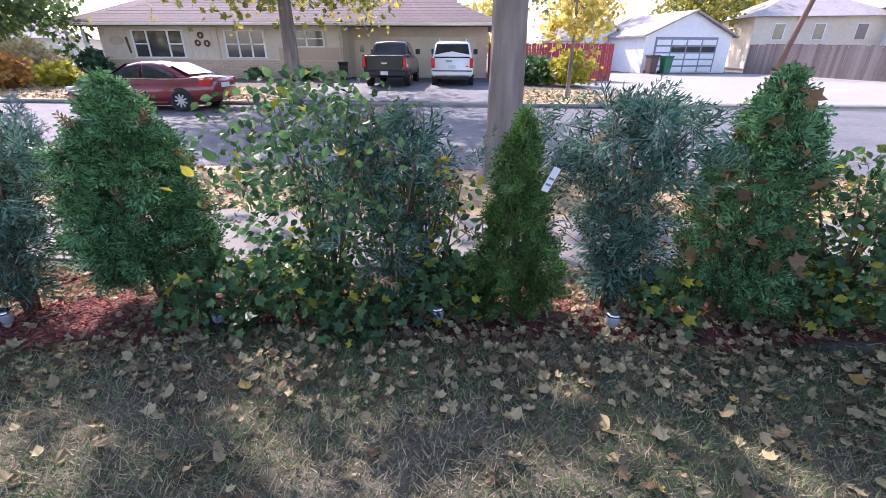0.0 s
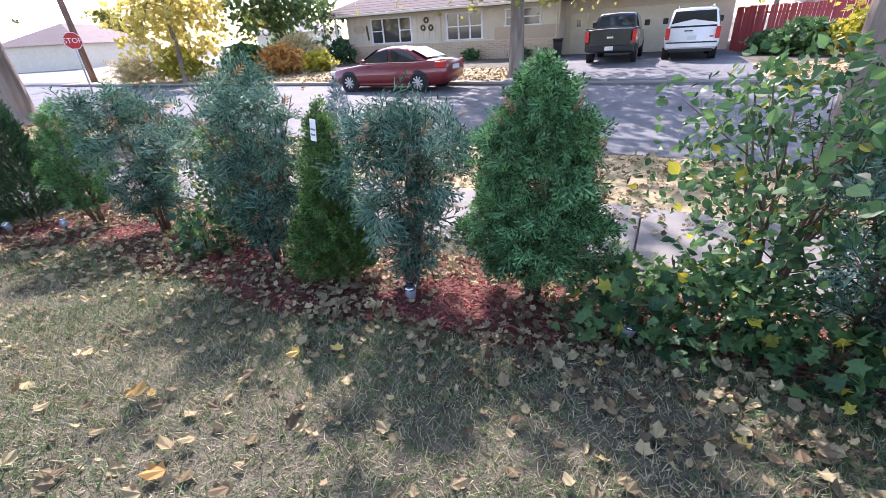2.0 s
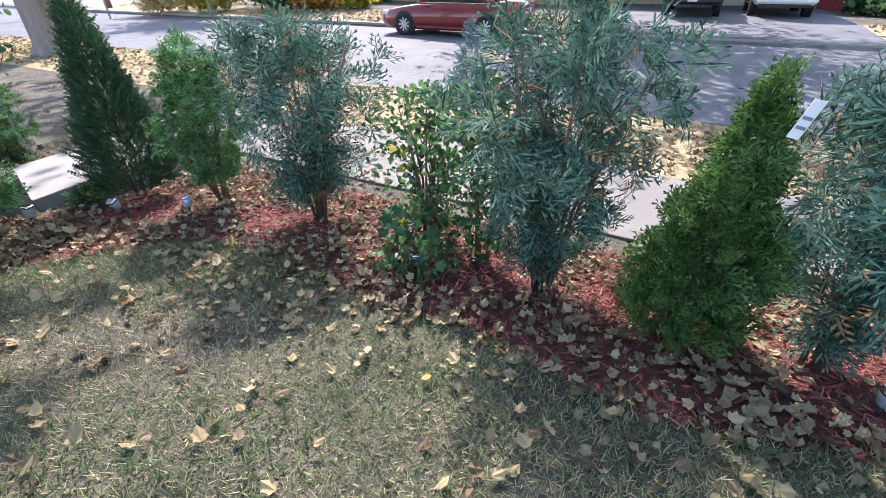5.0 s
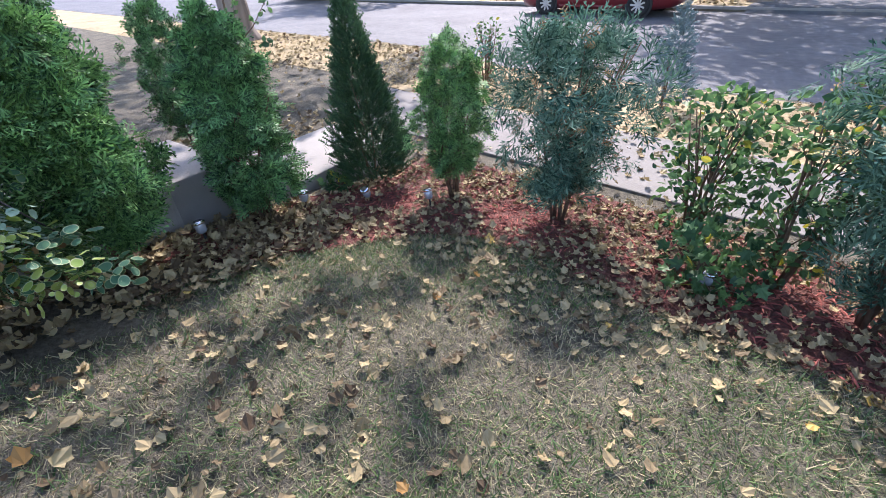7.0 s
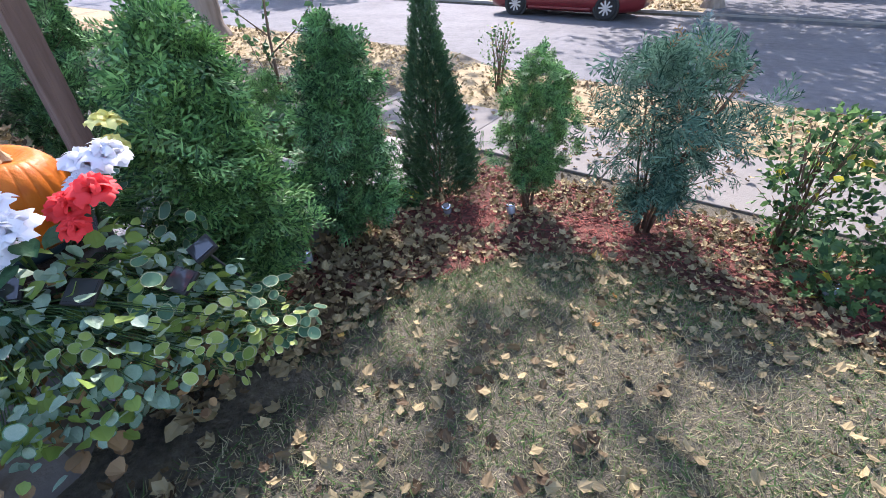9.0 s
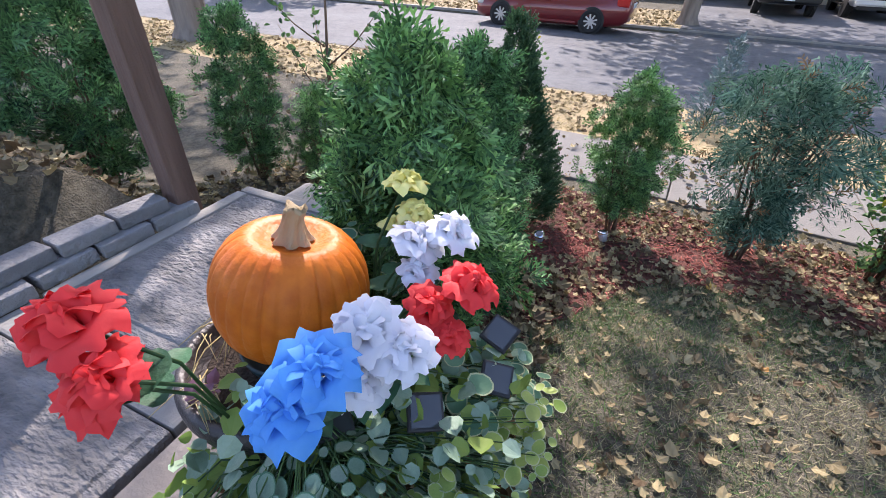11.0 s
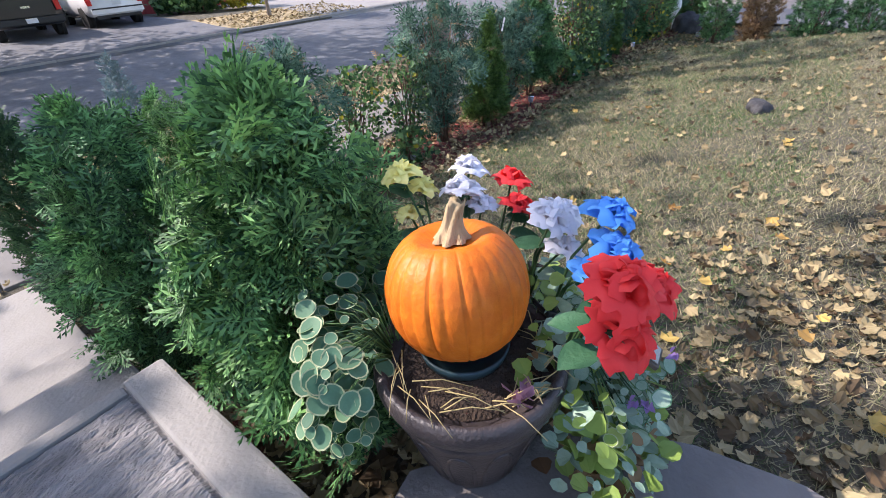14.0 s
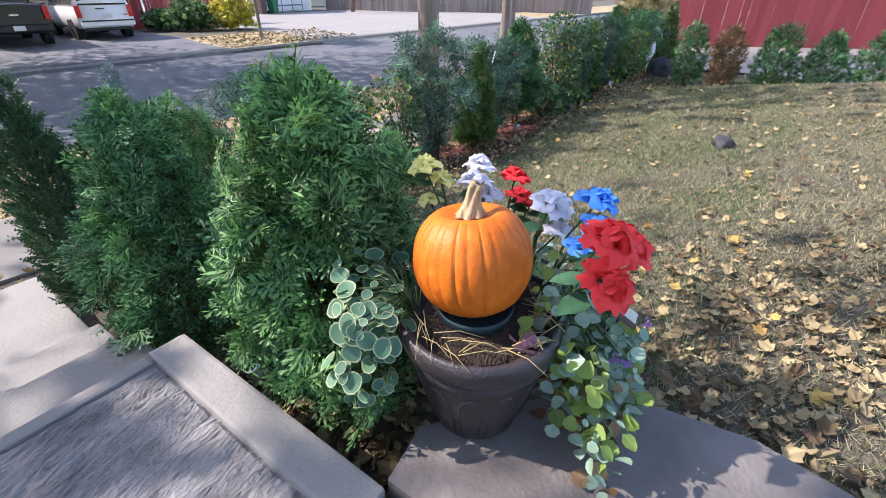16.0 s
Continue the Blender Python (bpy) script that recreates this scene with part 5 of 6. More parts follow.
def rose_spray(kit, foot, blooms, label, seed, leaves=5):
    """A stake with three blooms and stiff leaves; blooms: place and size."""
    rng = random.Random(seed)
    t = thing("artificial_rose", pose(*foot), label, "artificial flower", "artificial roses in the pot")
    f = Vector(foot)
    for b, s in blooms:
        d = Vector(b) - f
        mid = Vector((d.x * 0.35, d.y * 0.35, d.z * 0.65))
        sticks([((Vector((0, 0, 0)), mid, d), (0.004, 0.0035, 0.003), 6)], "stem", M_LEAFY, t)
        out = (d.normalized() + Vector((rng.uniform(-0.3, 0.3), rng.uniform(-0.5, 0.0), 0.5))).normalized()
        bl = new("bloom")
        bl.parent = t
        bl.matrix_basis = Matrix.Translation(d) @ out.to_track_quat("Z", "Y").to_matrix().to_4x4() @ Matrix.Scale(s, 4)
        part("bud", lathe(bmesh.new(), [(0.006, -0.006), (0.014, 0.004), (0.015, 0.018), (0.009, 0.03), (0.003, 0.034)], 12), kit[0].materials[0], bl, "", True)
        for ring, (count, r, tilt) in enumerate(((3, 0.003, 2), (4, 0.008, 9), (5, 0.011, 27), (6, 0.013, 56))):
            for k in range(count):
                ob = new("petal", kit[(0, 1, 1, 2)[ring]])
                ob.parent = bl
                a = 360 * k / count + 30 * ring + rng.uniform(-8, 8)
                ob.matrix_basis = pose(0, 0, -0.004 * ring, 0, 0, a) @ pose(0, r, 0, -tilt + rng.uniform(-7, 7), rng.uniform(-6, 6), 0) @ Matrix.Scale(rng.uniform(0.88, 1.12), 4)
    for k in range(leaves):
        b, s = blooms[k % len(blooms)]
        d = (Vector(b) - f) * rng.uniform(0.55, 0.85)
        a = rng.random() * 6.28
        way = Vector((math.cos(a), math.sin(a), rng.uniform(-0.1, 0.4)))
        v, fc = scatter(*BIG_LEAF, np.array([d]), np.array([way]), np.array([(0, 0, 1.0)]), np.array([rng.uniform(0.07, 0.095)]))
        mesh("leaf", v, fc, M_FABRIC_LEAF, t, "", True)
    return t


def oval_grid(n=5, m=6, width=0.36, fold=0.10, droop=0.22):
    v, f = [], []
    for j in range(m + 1):
        t = j / m
        half = width * math.sin(math.pi * min(1, max(0.03, t) ** 0.8)) ** 0.75 + 0.004
        for i in range(n + 1):
            s = 2 * i / n - 1
            v.append((s * half, t, fold * abs(s) * half / width + 0.03 * math.sin(9 * t) * abs(s) - droop * t * t))
    for j in range(m):
        for i in range(n):
            a = j * (n + 1) + i
            f.append((a, a + 1, a + n + 2, a + n + 1))
    return v, f


BIG_LEAF = oval_grid()
OVAL_WIDE = ([(0, 0, 0), (0.4, 0.2, 0.05), (0.46, 0.5, 0.07), (0.25, 0.85, 0.02), (0, 1, -0.08), (-0.25, 0.85, 0.02), (-0.46, 0.5, 0.07), (-0.4, 0.2, 0.05)], [(0, 1, 2, 3, 4), (0, 4, 5, 6, 7)])
M_FABRIC_LEAF = mat("fabric_leaf_green", (0.022, 0.085, 0.04), (0.055, 0.16, 0.075), 0.6, 30, 0.2, thin=0.2)
M_ROSE_RED = mat("red_fabric_petal", (0.78, 0.03, 0.035), (0.90, 0.075, 0.07), 0.65, 20, 0.1, thin=0.3)
M_ROSE_WHITE = mat("white_fabric_petal", (0.74, 0.74, 0.80), (0.83, 0.83, 0.87), 0.65, 20, 0.1, thin=0.3)
M_ROSE_BLUE = mat("blue_fabric_petal", (0.05, 0.30, 0.80), (0.16, 0.46, 0.88), 0.65, 20, 0.1, thin=0.3)
M_ROSE_YELLOW = mat("yellow_fabric_petal", (0.84, 0.78, 0.24), (0.90, 0.86, 0.40), 0.65, 20, 0.1, thin=0.3)
K_RED, K_WHITE, K_BLUE, K_YELLOW = rose_kit(M_ROSE_RED, 1), rose_kit(M_ROSE_WHITE, 11), rose_kit(M_ROSE_BLUE, 21), rose_kit(M_ROSE_YELLOW, 31)
rose_spray(K_YELLOW, (-8.075, -0.235, 0.450), (((-8.045, -0.085, 0.810), 0.95), ((-7.995, -0.115, 0.755), 0.9), ((-8.055, -0.115, 0.700), 0.75)), "yellow fabric roses on a stake", 1)
rose_spray(K_WHITE, (-8.015, -0.295, 0.450), (((-7.935, -0.205, 0.750), 1.15), ((-7.865, -0.175, 0.780), 1.05), ((-7.905, -0.255, 0.710), 0.8)), "white fabric roses on a stake", 2)
rose_spray(K_RED, (-7.975, -0.345, 0.450), (((-7.775, -0.265, 0.735), 1.0), ((-7.835, -0.325, 0.695), 0.95), ((-7.775, -0.345, 0.660), 0.7)), "red fabric roses on a stake", 3)
rose_spray(K_WHITE, (-7.955, -0.435, 0.450), (((-7.885, -0.465, 0.730), 1.2), ((-7.815, -0.450, 0.700), 1.15), ((-7.875, -0.500, 0.640), 1.05)), "white fabric roses on a stake", 4)
rose_spray(K_BLUE, (-7.965, -0.515, 0.450), (((-7.865, -0.600, 0.775), 1.1), ((-7.905, -0.640, 0.705), 1.2), ((-7.935, -0.600, 0.645), 0.9)), "blue fabric roses on a stake", 5)
rose_spray(K_RED, (-8.085, -0.615, 0.450), (((-8.175, -0.745, 0.835), 1.25), ((-8.095, -0.765, 0.785), 1.1), ((-8.165, -0.755, 0.720), 1.3)), "large red fabric roses on a stake", 6)


# ---- living plants in the pot ----
def round_leaf(name, rim_material, face_material, size=1.0):
    v, f = [(0, 0.5, -0.05)], []
    for ring, r in ((1, 0.435), (2, 0.5)):
        for k in range(12):
            a = 2 * math.pi * k / 12
            v.append((r * math.cos(a) * (0.86 + 0.05 * math.sin(5 * a)), 0.5 + r * math.sin(a) * (1 + 0.06 * math.cos(3 * a)), 0.05 * (r / 0.5) ** 2 + 0.015 * math.sin(3 * a)))
    for k in range(12):
        f.append((0, 1 + k, 1 + (k + 1) % 12))
    for k in range(12):
        f.append((1 + k, 13 + k, 13 + (k + 1) % 12, 1 + (k + 1) % 12))
    me = bpy.data.meshes.new(name)
    me.from_pydata(v, [], f)
    me.materials.append(face_material), me.materials.append(rim_material)
    for i, p in enumerate(me.polygons):
        p.use_smooth = True
        p.material_index = 1 if i >= 12 else 0
    return me


M_SAGE = mat("sage_leaf_face", (0.05, 0.15, 0.085), (0.14, 0.28, 0.16), 0.55, 9, 0.15, obj=0.5, thin=0.25)
M_CREAM = mat("cream_leaf_rim", (0.26, 0.33, 0.17), (0.50, 0.52, 0.32), 0.6, 9, 0.1, thin=0.25)
M_LIME = mat("lime_leaf_face", (0.16, 0.27, 0.05), (0.42, 0.50, 0.14), 0.55, 9, 0.15, obj=0.5, thin=0.3)
M_SILVER = mat("silvery_leaf_face", (0.12, 0.24, 0.15), (0.38, 0.48, 0.38), 0.5, 60, 0.15, obj=0.4, thin=0.2)
M_PURPLE = mat("purple_blossom", (0.30, 0.16, 0.46), (0.52, 0.36, 0.66), 0.6, 30, 0.1, thin=0.3)


def leaf_plant(name, label, leaf_mesh, clouds, size, seed, stem_from, lay=0.6, mt_stem=None):
    """Round leaves as pieces spread over ball-shaped clouds (centre, reach, count), each on a thin stalk."""
    rng = np.random.default_rng(seed)
    t = thing(name, pose(*stem_from), label, "plant")
    o = np.array(stem_from)
    paths = []
    for c, reach, count in clouds:
        for _ in range(count):
            q = unit(rng, 1)[0] * rng.random() ** 0.4
            p = np.array(c) + q * np.array(reach)
            if p[2] < gzf(p[0], p[1]) + 0.03:
                p[2] = gzf(p[0], p[1]) + 0.03 + 0.04 * rng.random()
            ob = new("leaf", leaf_mesh)
            ob.parent = t
            nrm = Vector(q * 0.7 + np.array([-0.15, -0.25, lay]) + rng.normal(size=3) * 0.22).normalized()
            spin = nrm.to_track_quat("Z", "Y").to_matrix().to_4x4() @ Matrix.Rotation(rng.random() * 6.28, 4, "Z")
            ob.matrix_basis = Matrix.Translation(Vector(p - o)) @ spin @ Matrix.Scale(size * (0.45 + 0.85 * rng.random()), 4)
            if rng.random() < 0.5:
                m = (p - o) * 0.5 + np.array([0, 0, 0.05])
                paths.append(((tuple(np.array([0, 0, 0]) + 0.15 * (p - o)), tuple(m), tuple(p - o)), (0.002, 0.0018, 0.0014), 4))
    stalks = sticks(paths, "stalk", mt_stem or M_LEAFY, t)
    if stalks:
        tagged(stalks, kind="stuff")
    return t


L_VARIEGATED = round_leaf("leaf", M_CREAM, M_SAGE)
L_LIME = round_leaf("leaf", M_CREAM, M_LIME)
L_SILVER = round_leaf("leaf", M_SAGE, M_SILVER)
leaf_plant("variegated_creeper", "trailing plant with round green leaves edged in cream", L_VARIEGATED, (((-8.42, -0.20, 0.47), (0.11, 0.13, 0.12), 90), ((-8.46, -0.20, 0.30), (0.09, 0.10, 0.15), 50), ((-8.33, -0.05, 0.5), (0.10, 0.10, 0.1), 28), ((-8.1, 0.0, 0.42), (0.2, 0.10, 0.10), 30)), 0.056, 1, (-8.30, -0.28, 0.47))
leaf_plant("variegated_creeper", "trailing plant with round green leaves edged in cream", L_VARIEGATED, (((-7.86, -0.28, 0.36), (0.16, 0.2, 0.12), 80), ((-7.72, -0.15, 0.12), (0.14, 0.18, 0.12), 60), ((-7.9, -0.66, 0.40), (0.10, 0.08, 0.08), 30), ((-7.80, 0.0, 0.12), (0.13, 0.16, 0.14), 80), ((-7.72, 0.15, -0.06), (0.10, 0.12, 0.10), 36)), 0.056, 2, (-7.95, -0.40, 0.45))
leaf_plant("silver_creeper", "trailing dead-nettle with silvery mottled leaves", L_SILVER, (((-7.93, -0.62, 0.42), (0.14, 0.14, 0.10), 90), ((-7.84, -0.70, 0.25), (0.14, 0.14, 0.16), 90), ((-7.70, -0.45, 0.20), (0.12, 0.2, 0.14), 70), ((-7.98, -0.78, 0.34), (0.07, 0.06, 0.12), 40)), 0.043, 3, (-7.98, -0.55, 0.46))
leaf_plant("lime_creeper", "yellow-green variegated trailing stems", L_LIME, (((-8.10, -0.76, 0.34), (0.05, 0.05, 0.10), 16), ((-8.12, -0.80, 0.18), (0.05, 0.05, 0.06), 16), ((-7.68, -0.25, 0.25), (0.15, 0.2, 0.12), 90), ((-7.78, -0.5, 0.36), (0.1, 0.14, 0.06), 50), ((-7.66, -0.06, 0.06), (0.12, 0.18, 0.14), 80)), 0.042, 4, (-8.02, -0.62, 0.45))
rg = np.random.default_rng(91)
for nm, mt, cnt, sz, lab in (("nettle_foliage", M_LIME, 420, 0.045, "crowded lime-green trailing foliage"), ("nettle_foliage", M_SILVER, 620, 0.04, "crowded silvery green trailing foliage"), ("withered_foliage", M_LEAF_BROWN, 260, 0.045, "withered brown lower foliage")):
    q = rg.random((cnt, 2))
    ang, rad = -1.75 + 2.6 * q[:, 0], 0.20 + 0.36 * q[:, 1]
    p = np.stack([-8.14 + rad * np.cos(ang), -0.42 + rad * np.sin(ang) * 0.95 + 0.06, 0.46 - 0.75 * (rad - 0.2) + 0.07 * rg.normal(size=cnt)], -1)
    if nm.startswith("withered"):
        p[:, 2] -= 0.12
    p[:, 2] = np.maximum(p[:, 2], gz(p[:, 0], p[:, 1]) + 0.04)
    way = np.stack([np.cos(ang), np.sin(ang), 0.2 * rg.normal(size=cnt)], -1) + 0.6 * rg.normal(size=(cnt, 3))
    v, f = scatter(*OVAL_WIDE, p, way, np.array([0, 0, 1.0]) + 0.5 * rg.normal(size=(cnt, 3)), sz * (0.6 + 0.8 * rg.random(cnt)))
    tagged(mesh(nm, v, f, mt), lab, "plant", "", "stuff")
rng = random.Random(8)
for i, (x, y, z) in enumerate(((-7.90, -0.73, 0.46), (-7.86, -0.68, 0.45), (-8.01, -0.79, 0.36), (-7.97, -0.80, 0.33), (-7.80, -0.80, 0.30), (-7.76, -0.70, 0.34), (-7.66, -0.5, 0.22), (-7.62, -0.36, 0.1), (-7.84, -0.82, 0.4))):
    bl = thing("blossom", pose(x, y, z, rng.uniform(-40, 20), rng.uniform(-30, 30), 0), "small purple dead-nettle blossom", "flower", "purple blossoms")
    for k in range(6):
        v, f = scatter(*OVAL, np.array([(0, 0, 0.006 * k)]), np.array([(math.cos(k * 1.1), math.sin(k * 1.1), 0.5)]), np.array([(0, 0, 1.0)]), np.array([0.022]))
        mesh("petal", v, f, M_PURPLE, bl)
# dry stems on the soil and rim
dry = thing("dry_stems", pose(-8.18, -0.42, 0.475), "withered straw-coloured stems lying over the rim", "dead plant")
g = np.random.default_rng(4)
for k in range(38):
    a = -1.7 + g.normal() * 0.6 if k < 26 else 2.7 + g.normal() * 0.35
    p0 = np.array([(0.15 + 0.07 * g.random()) * math.cos(a), (0.15 + 0.07 * g.random()) * math.sin(a), 0.0 + 0.02 * g.random()])
    b_ = a + 1.57 + g.normal() * 0.7
    d = np.array([math.cos(b_), math.sin(b_), 0.12 * g.normal()]) * (0.04 + 0.06 * g.random())
    sticks([((tuple(p0 - d * 0.4), tuple(p0 + d * 0.3 + [0, 0, 0.012]), tuple(p0 + d - [0, 0, 0.02 * g.random()])), (0.0016, 0.0014, 0.0008), 4)], "stalk", M_STRAW, dry)
v, f = scatter(*OVAL, np.array([(-8.24, -0.60, 0.48)] * 9) + g.normal(size=(9, 3)) * 0.012, unit(g, 9) + np.array([0, 0, 0.9]), unit(g, 9), np.full(9, 0.045))
tagged(mesh("purple_sprout", v, f, mat("dull_purple_leaf", (0.22, 0.10, 0.16), (0.36, 0.2, 0.26), 0.7, 9, 0.1, thin=0.2)), "small dull purple sprout on the pot soil", "plant", "", "stuff")
for i, (x, y, z, a) in enumerate(((-7.72, -0.19, 0.40, 20), (-7.76, -0.08, 0.44, -10), (-7.80, -0.40, 0.47, 40), (-7.94, -0.76, 0.49, 10), (-7.95, -0.52, 0.49, 60))):
    sp = thing("garden_solar_cell", pose(x, y, z, 25, 10, a), "small black solar panel on a stake", "solar panel", "solar panels of the roses")
    boxpart("casing", -0.04, 0.04, -0.04, 0.04, -0.008, 0.006, M_BLACK, sp, 0.003)
    boxpart("cell", -0.033, 0.033, -0.033, 0.033, 0.0065, 0.009, M_GLASS, sp)
    sticks([(((0, 0, -0.008), (0, 0, -max(0.1, z - 0.1))), (0.004, 0.004), 5)], "stake", M_BLACK, sp)

# the planting was laid out at a larger scale: bring it into the pot
PLANTING = Matrix.Translation((-1.229, -0.008, 0.115)) @ Matrix.Scale(0.85, 4)
for ob in set(scene.collection.objects) - before_planting:
    if ob.parent is None:
        ob.matrix_basis = PLANTING @ ob.matrix_basis

# ---- garden bits ----
def solar_light(x, y, tilt, turn, seed):
    s = thing("solar_light", pose(x, y, gzf(x, y), tilt, 0, turn), "small clear plastic solar path light in the mulch", "garden light", "solar path lights")
    sticks([(((0, 0, -0.06), (0, 0, 0.07)), (0.006, 0.008), 6)], "stake", M_BLACK, s)
    part("lens", lathe(bmesh.new(), [(0.018, 0.065), (0.028, 0.075), (0.033, 0.12), (0.031, 0.125)], 18), M_SOLAR, s, "clear ribbed lens", True)
    part("cap", lathe(bmesh.new(), [(0.033, 0.124), (0.036, 0.127), (0.036, 0.137), (0.03, 0.142)], 18), M_CHROME, s, "silver cap", True)
    part("cell", lathe(bmesh.new(), [(0.024, 0.1425), (0.022, 0.1445)], 18), M_GLASS, s)


for i, (x, y, tl) in enumerate(((-8.2, 1.76, 22), (-7.8, 1.98, -20), (-6.01, 2.04, 4), (-8.41, 1.33, 8), (-8.38, 0.64, 10), (-4.08, 1.96, 3), (-2.96, 2.01, 8), (-1.79, 2.06, -6), (-0.93, 1.99, 5), (0.08, 2.28, -12), (1.2, 1.6, 4), (0.5, 0.6, -6), (0.25, -0.25, 5), (2.3, 2.0, 3))):
    solar_light(x, y, tl, i * 67, i)
post = thing("wooden_post", pose(-9.54, 0.25, gzf(-9.54, 0.25)), "weathered reddish wooden post with a dark bracket lantern", "post")
part("post", box(bmesh.new(), -0.055, 0.055, -0.055, 0.055, -0.5, 2.0, 0.012), M_POST, post)
boxpart("bracket", -0.02, 0.02, -0.24, -0.057, 1.40, 1.44, M_BLACK, post, 0.005)
lan = boxpart("lantern", -0.06, 0.06, -0.24, -0.12, 1.445, 1.60, M_BLACK, post, 0.01, "dark lantern")
boxpart("lantern_roof", -0.09, 0.09, -0.27, -0.09, 1.603, 1.63, M_BLACK, post, 0.01)
sap = thing("sapling", pose(-10.16, 2.0, gzf(-10.16, 2.0)), "slim sapling with few leaves in a wire guard", "sapling")
sticks([(((0, 0, -0.1), (-0.02, 0.02, 0.6), (0.02, 0.0, 1.1), (0.1, 0.02, 2.0)), (0.017, 0.014, 0.011, 0.004), 7)], "trunk", M_TWIG, sap)
g = np.random.default_rng(31)
tips = []
for a, z, ln in ((2.7, 0.62, 0.75), (0.3, 0.66, 0.5), (2.2, 0.85, 0.6), (0.9, 0.95, 0.6), (3.6, 1.1, 0.5), (5.2, 0.8, 0.4)):
    q = (ln * math.cos(a), ln * 0.6 * math.sin(a), z + ln * 0.75)
    m = (0.5 * q[0], 0.5 * q[1], z + ln * 0.3)
    sticks([(((0, 0, z), m, q), (0.007, 0.005, 0.002), 5)], "branch", M_TWIG, sap)
    tips += [np.array(m) + (np.array(q) - np.array(m)) * s for s in np.linspace(0, 1, 14)]
tips = np.array(tips) + g.normal(size=(len(tips), 3)) * 0.02
v, f = scatter(*OVAL, tips, unit(g, len(tips)) + np.array([0, 0, 0.3]), unit(g, len(tips)), 0.07 * (0.6 + 0.6 * g.random(len(tips))))
mesh("leaves", v, f, M_LEAFY, sap)
wires = []
for k in range(14):
    a = 2 * math.pi * k / 14
    wires.append((((0.12 * math.cos(a), 0.12 * math.sin(a), 0), (0.12 * math.cos(a), 0.12 * math.sin(a), 0.55)), (0.0018, 0.0018), 4))
for z in np.arange(0.02, 0.56, 0.045):
    wires.append(([(0.12 * math.cos(2 * math.pi * k / 14), 0.12 * math.sin(2 * math.pi * k / 14), z) for k in range(15)], [0.0016] * 15, 4))
sticks(wires, "wire_guard", M_SOLAR, sap, "grey wire mesh guard")
leafy_shrub(-9.6, 5.2, 0.95, 0.25, 33, 120, 10, "young_shrub")

stone = thing("stone", pose(-4.2, -0.31, gzf(-4.2, -0.31) + 0.03, 0, 0, 20), "dark rough stone lying on the lawn", "stone")
bm = bmesh.new()
bmesh.ops.create_icosphere(bm, subdivisions=3, radius=1, matrix=Matrix.Diagonal((0.15, 0.085, 0.06, 1)))
for q in bm.verts:
    q.co *= 1 + 0.25 * noise.noise(q.co * 18)
part("stone", bm, M_STONE, stone, "", True)
bm = bmesh.new()
bmesh.ops.create_icosphere(bm, subdivisions=3, radius=1, matrix=Matrix.Diagonal((0.30, 0.26, 0.24, 1)))
for q in bm.verts:
    q.co *= 1 + 0.3 * noise.noise(q.co * 9)
ob = part("dark_mound", bm, M_STONE, None, "", True)
ob.location = (1.72, 1.95, gzf(1.72, 1.95) + 0.12)
tagged(ob, "dark rounded garden stone beside the bird figure", "stone")
bm = bmesh.new()
tube(bm, [(0, 0, 0.0), (0, 0, 0.22)], (0.012, 0.012), 6), tube(bm, [(0.05, 0, 0.0), (0.03, 0, 0.22)], (0.012, 0.012), 6)
tube(bm, [(-0.1, 0, 0.18), (-0.05, 0, 0.3), (0.02, 0, 0.45), (0.05, 0, 0.58)], (0.02, 0.085, 0.09, 0.04), 12)
tube(bm, [(0.05, 0, 0.56), (0.0, 0, 0.68), (-0.03, 0, 0.78), (0.03, 0, 0.86), (0.1, 0, 0.84)], (0.042, 0.034, 0.03, 0.036, 0.03), 10)
tube(bm, [(0.1, 0, 0.84), (0.17, 0, 0.76), (0.2, 0, 0.66)], (0.02, 0.012, 0.004), 8)
her = part("bird_figure", bm, M_WHITE, None, "", True)
her.matrix_world = pose(1.6, 2.2, gzf(1.6, 2.2), 0, 0, -50)
tagged(her, "white wading bird garden figure by the hedge", "garden figure")
for x, y, z, a in ((-4.62, 2.0, 0.57, 12), (-1.295, 2.06, 0.47, 22)):
    tg = thing("plant_tag", pose(x, y, z, 8, a, 10), "white printed plastic plant tag hanging on the thuja", "plant tag", "plant tags")
    boxpart("tag", -0.017, 0.017, -0.001, 0.001, -0.06, 0.06, M_WHITE, tg, 0.0)
    boxpart("print_bar", -0.013, 0.013, -0.0035, -0.0015, 0.0, 0.01, M_DARKTRIM, tg)
    boxpart("print_bar", -0.013, 0.013, -0.0035, -0.0015, -0.03, -0.02, M_DARKTRIM, tg)
    sticks([(((0, 0, 0.06), (0.0, 0.1, 0.1)), (0.002, 0.002), 4)], "tie", M_BLACK, tg)


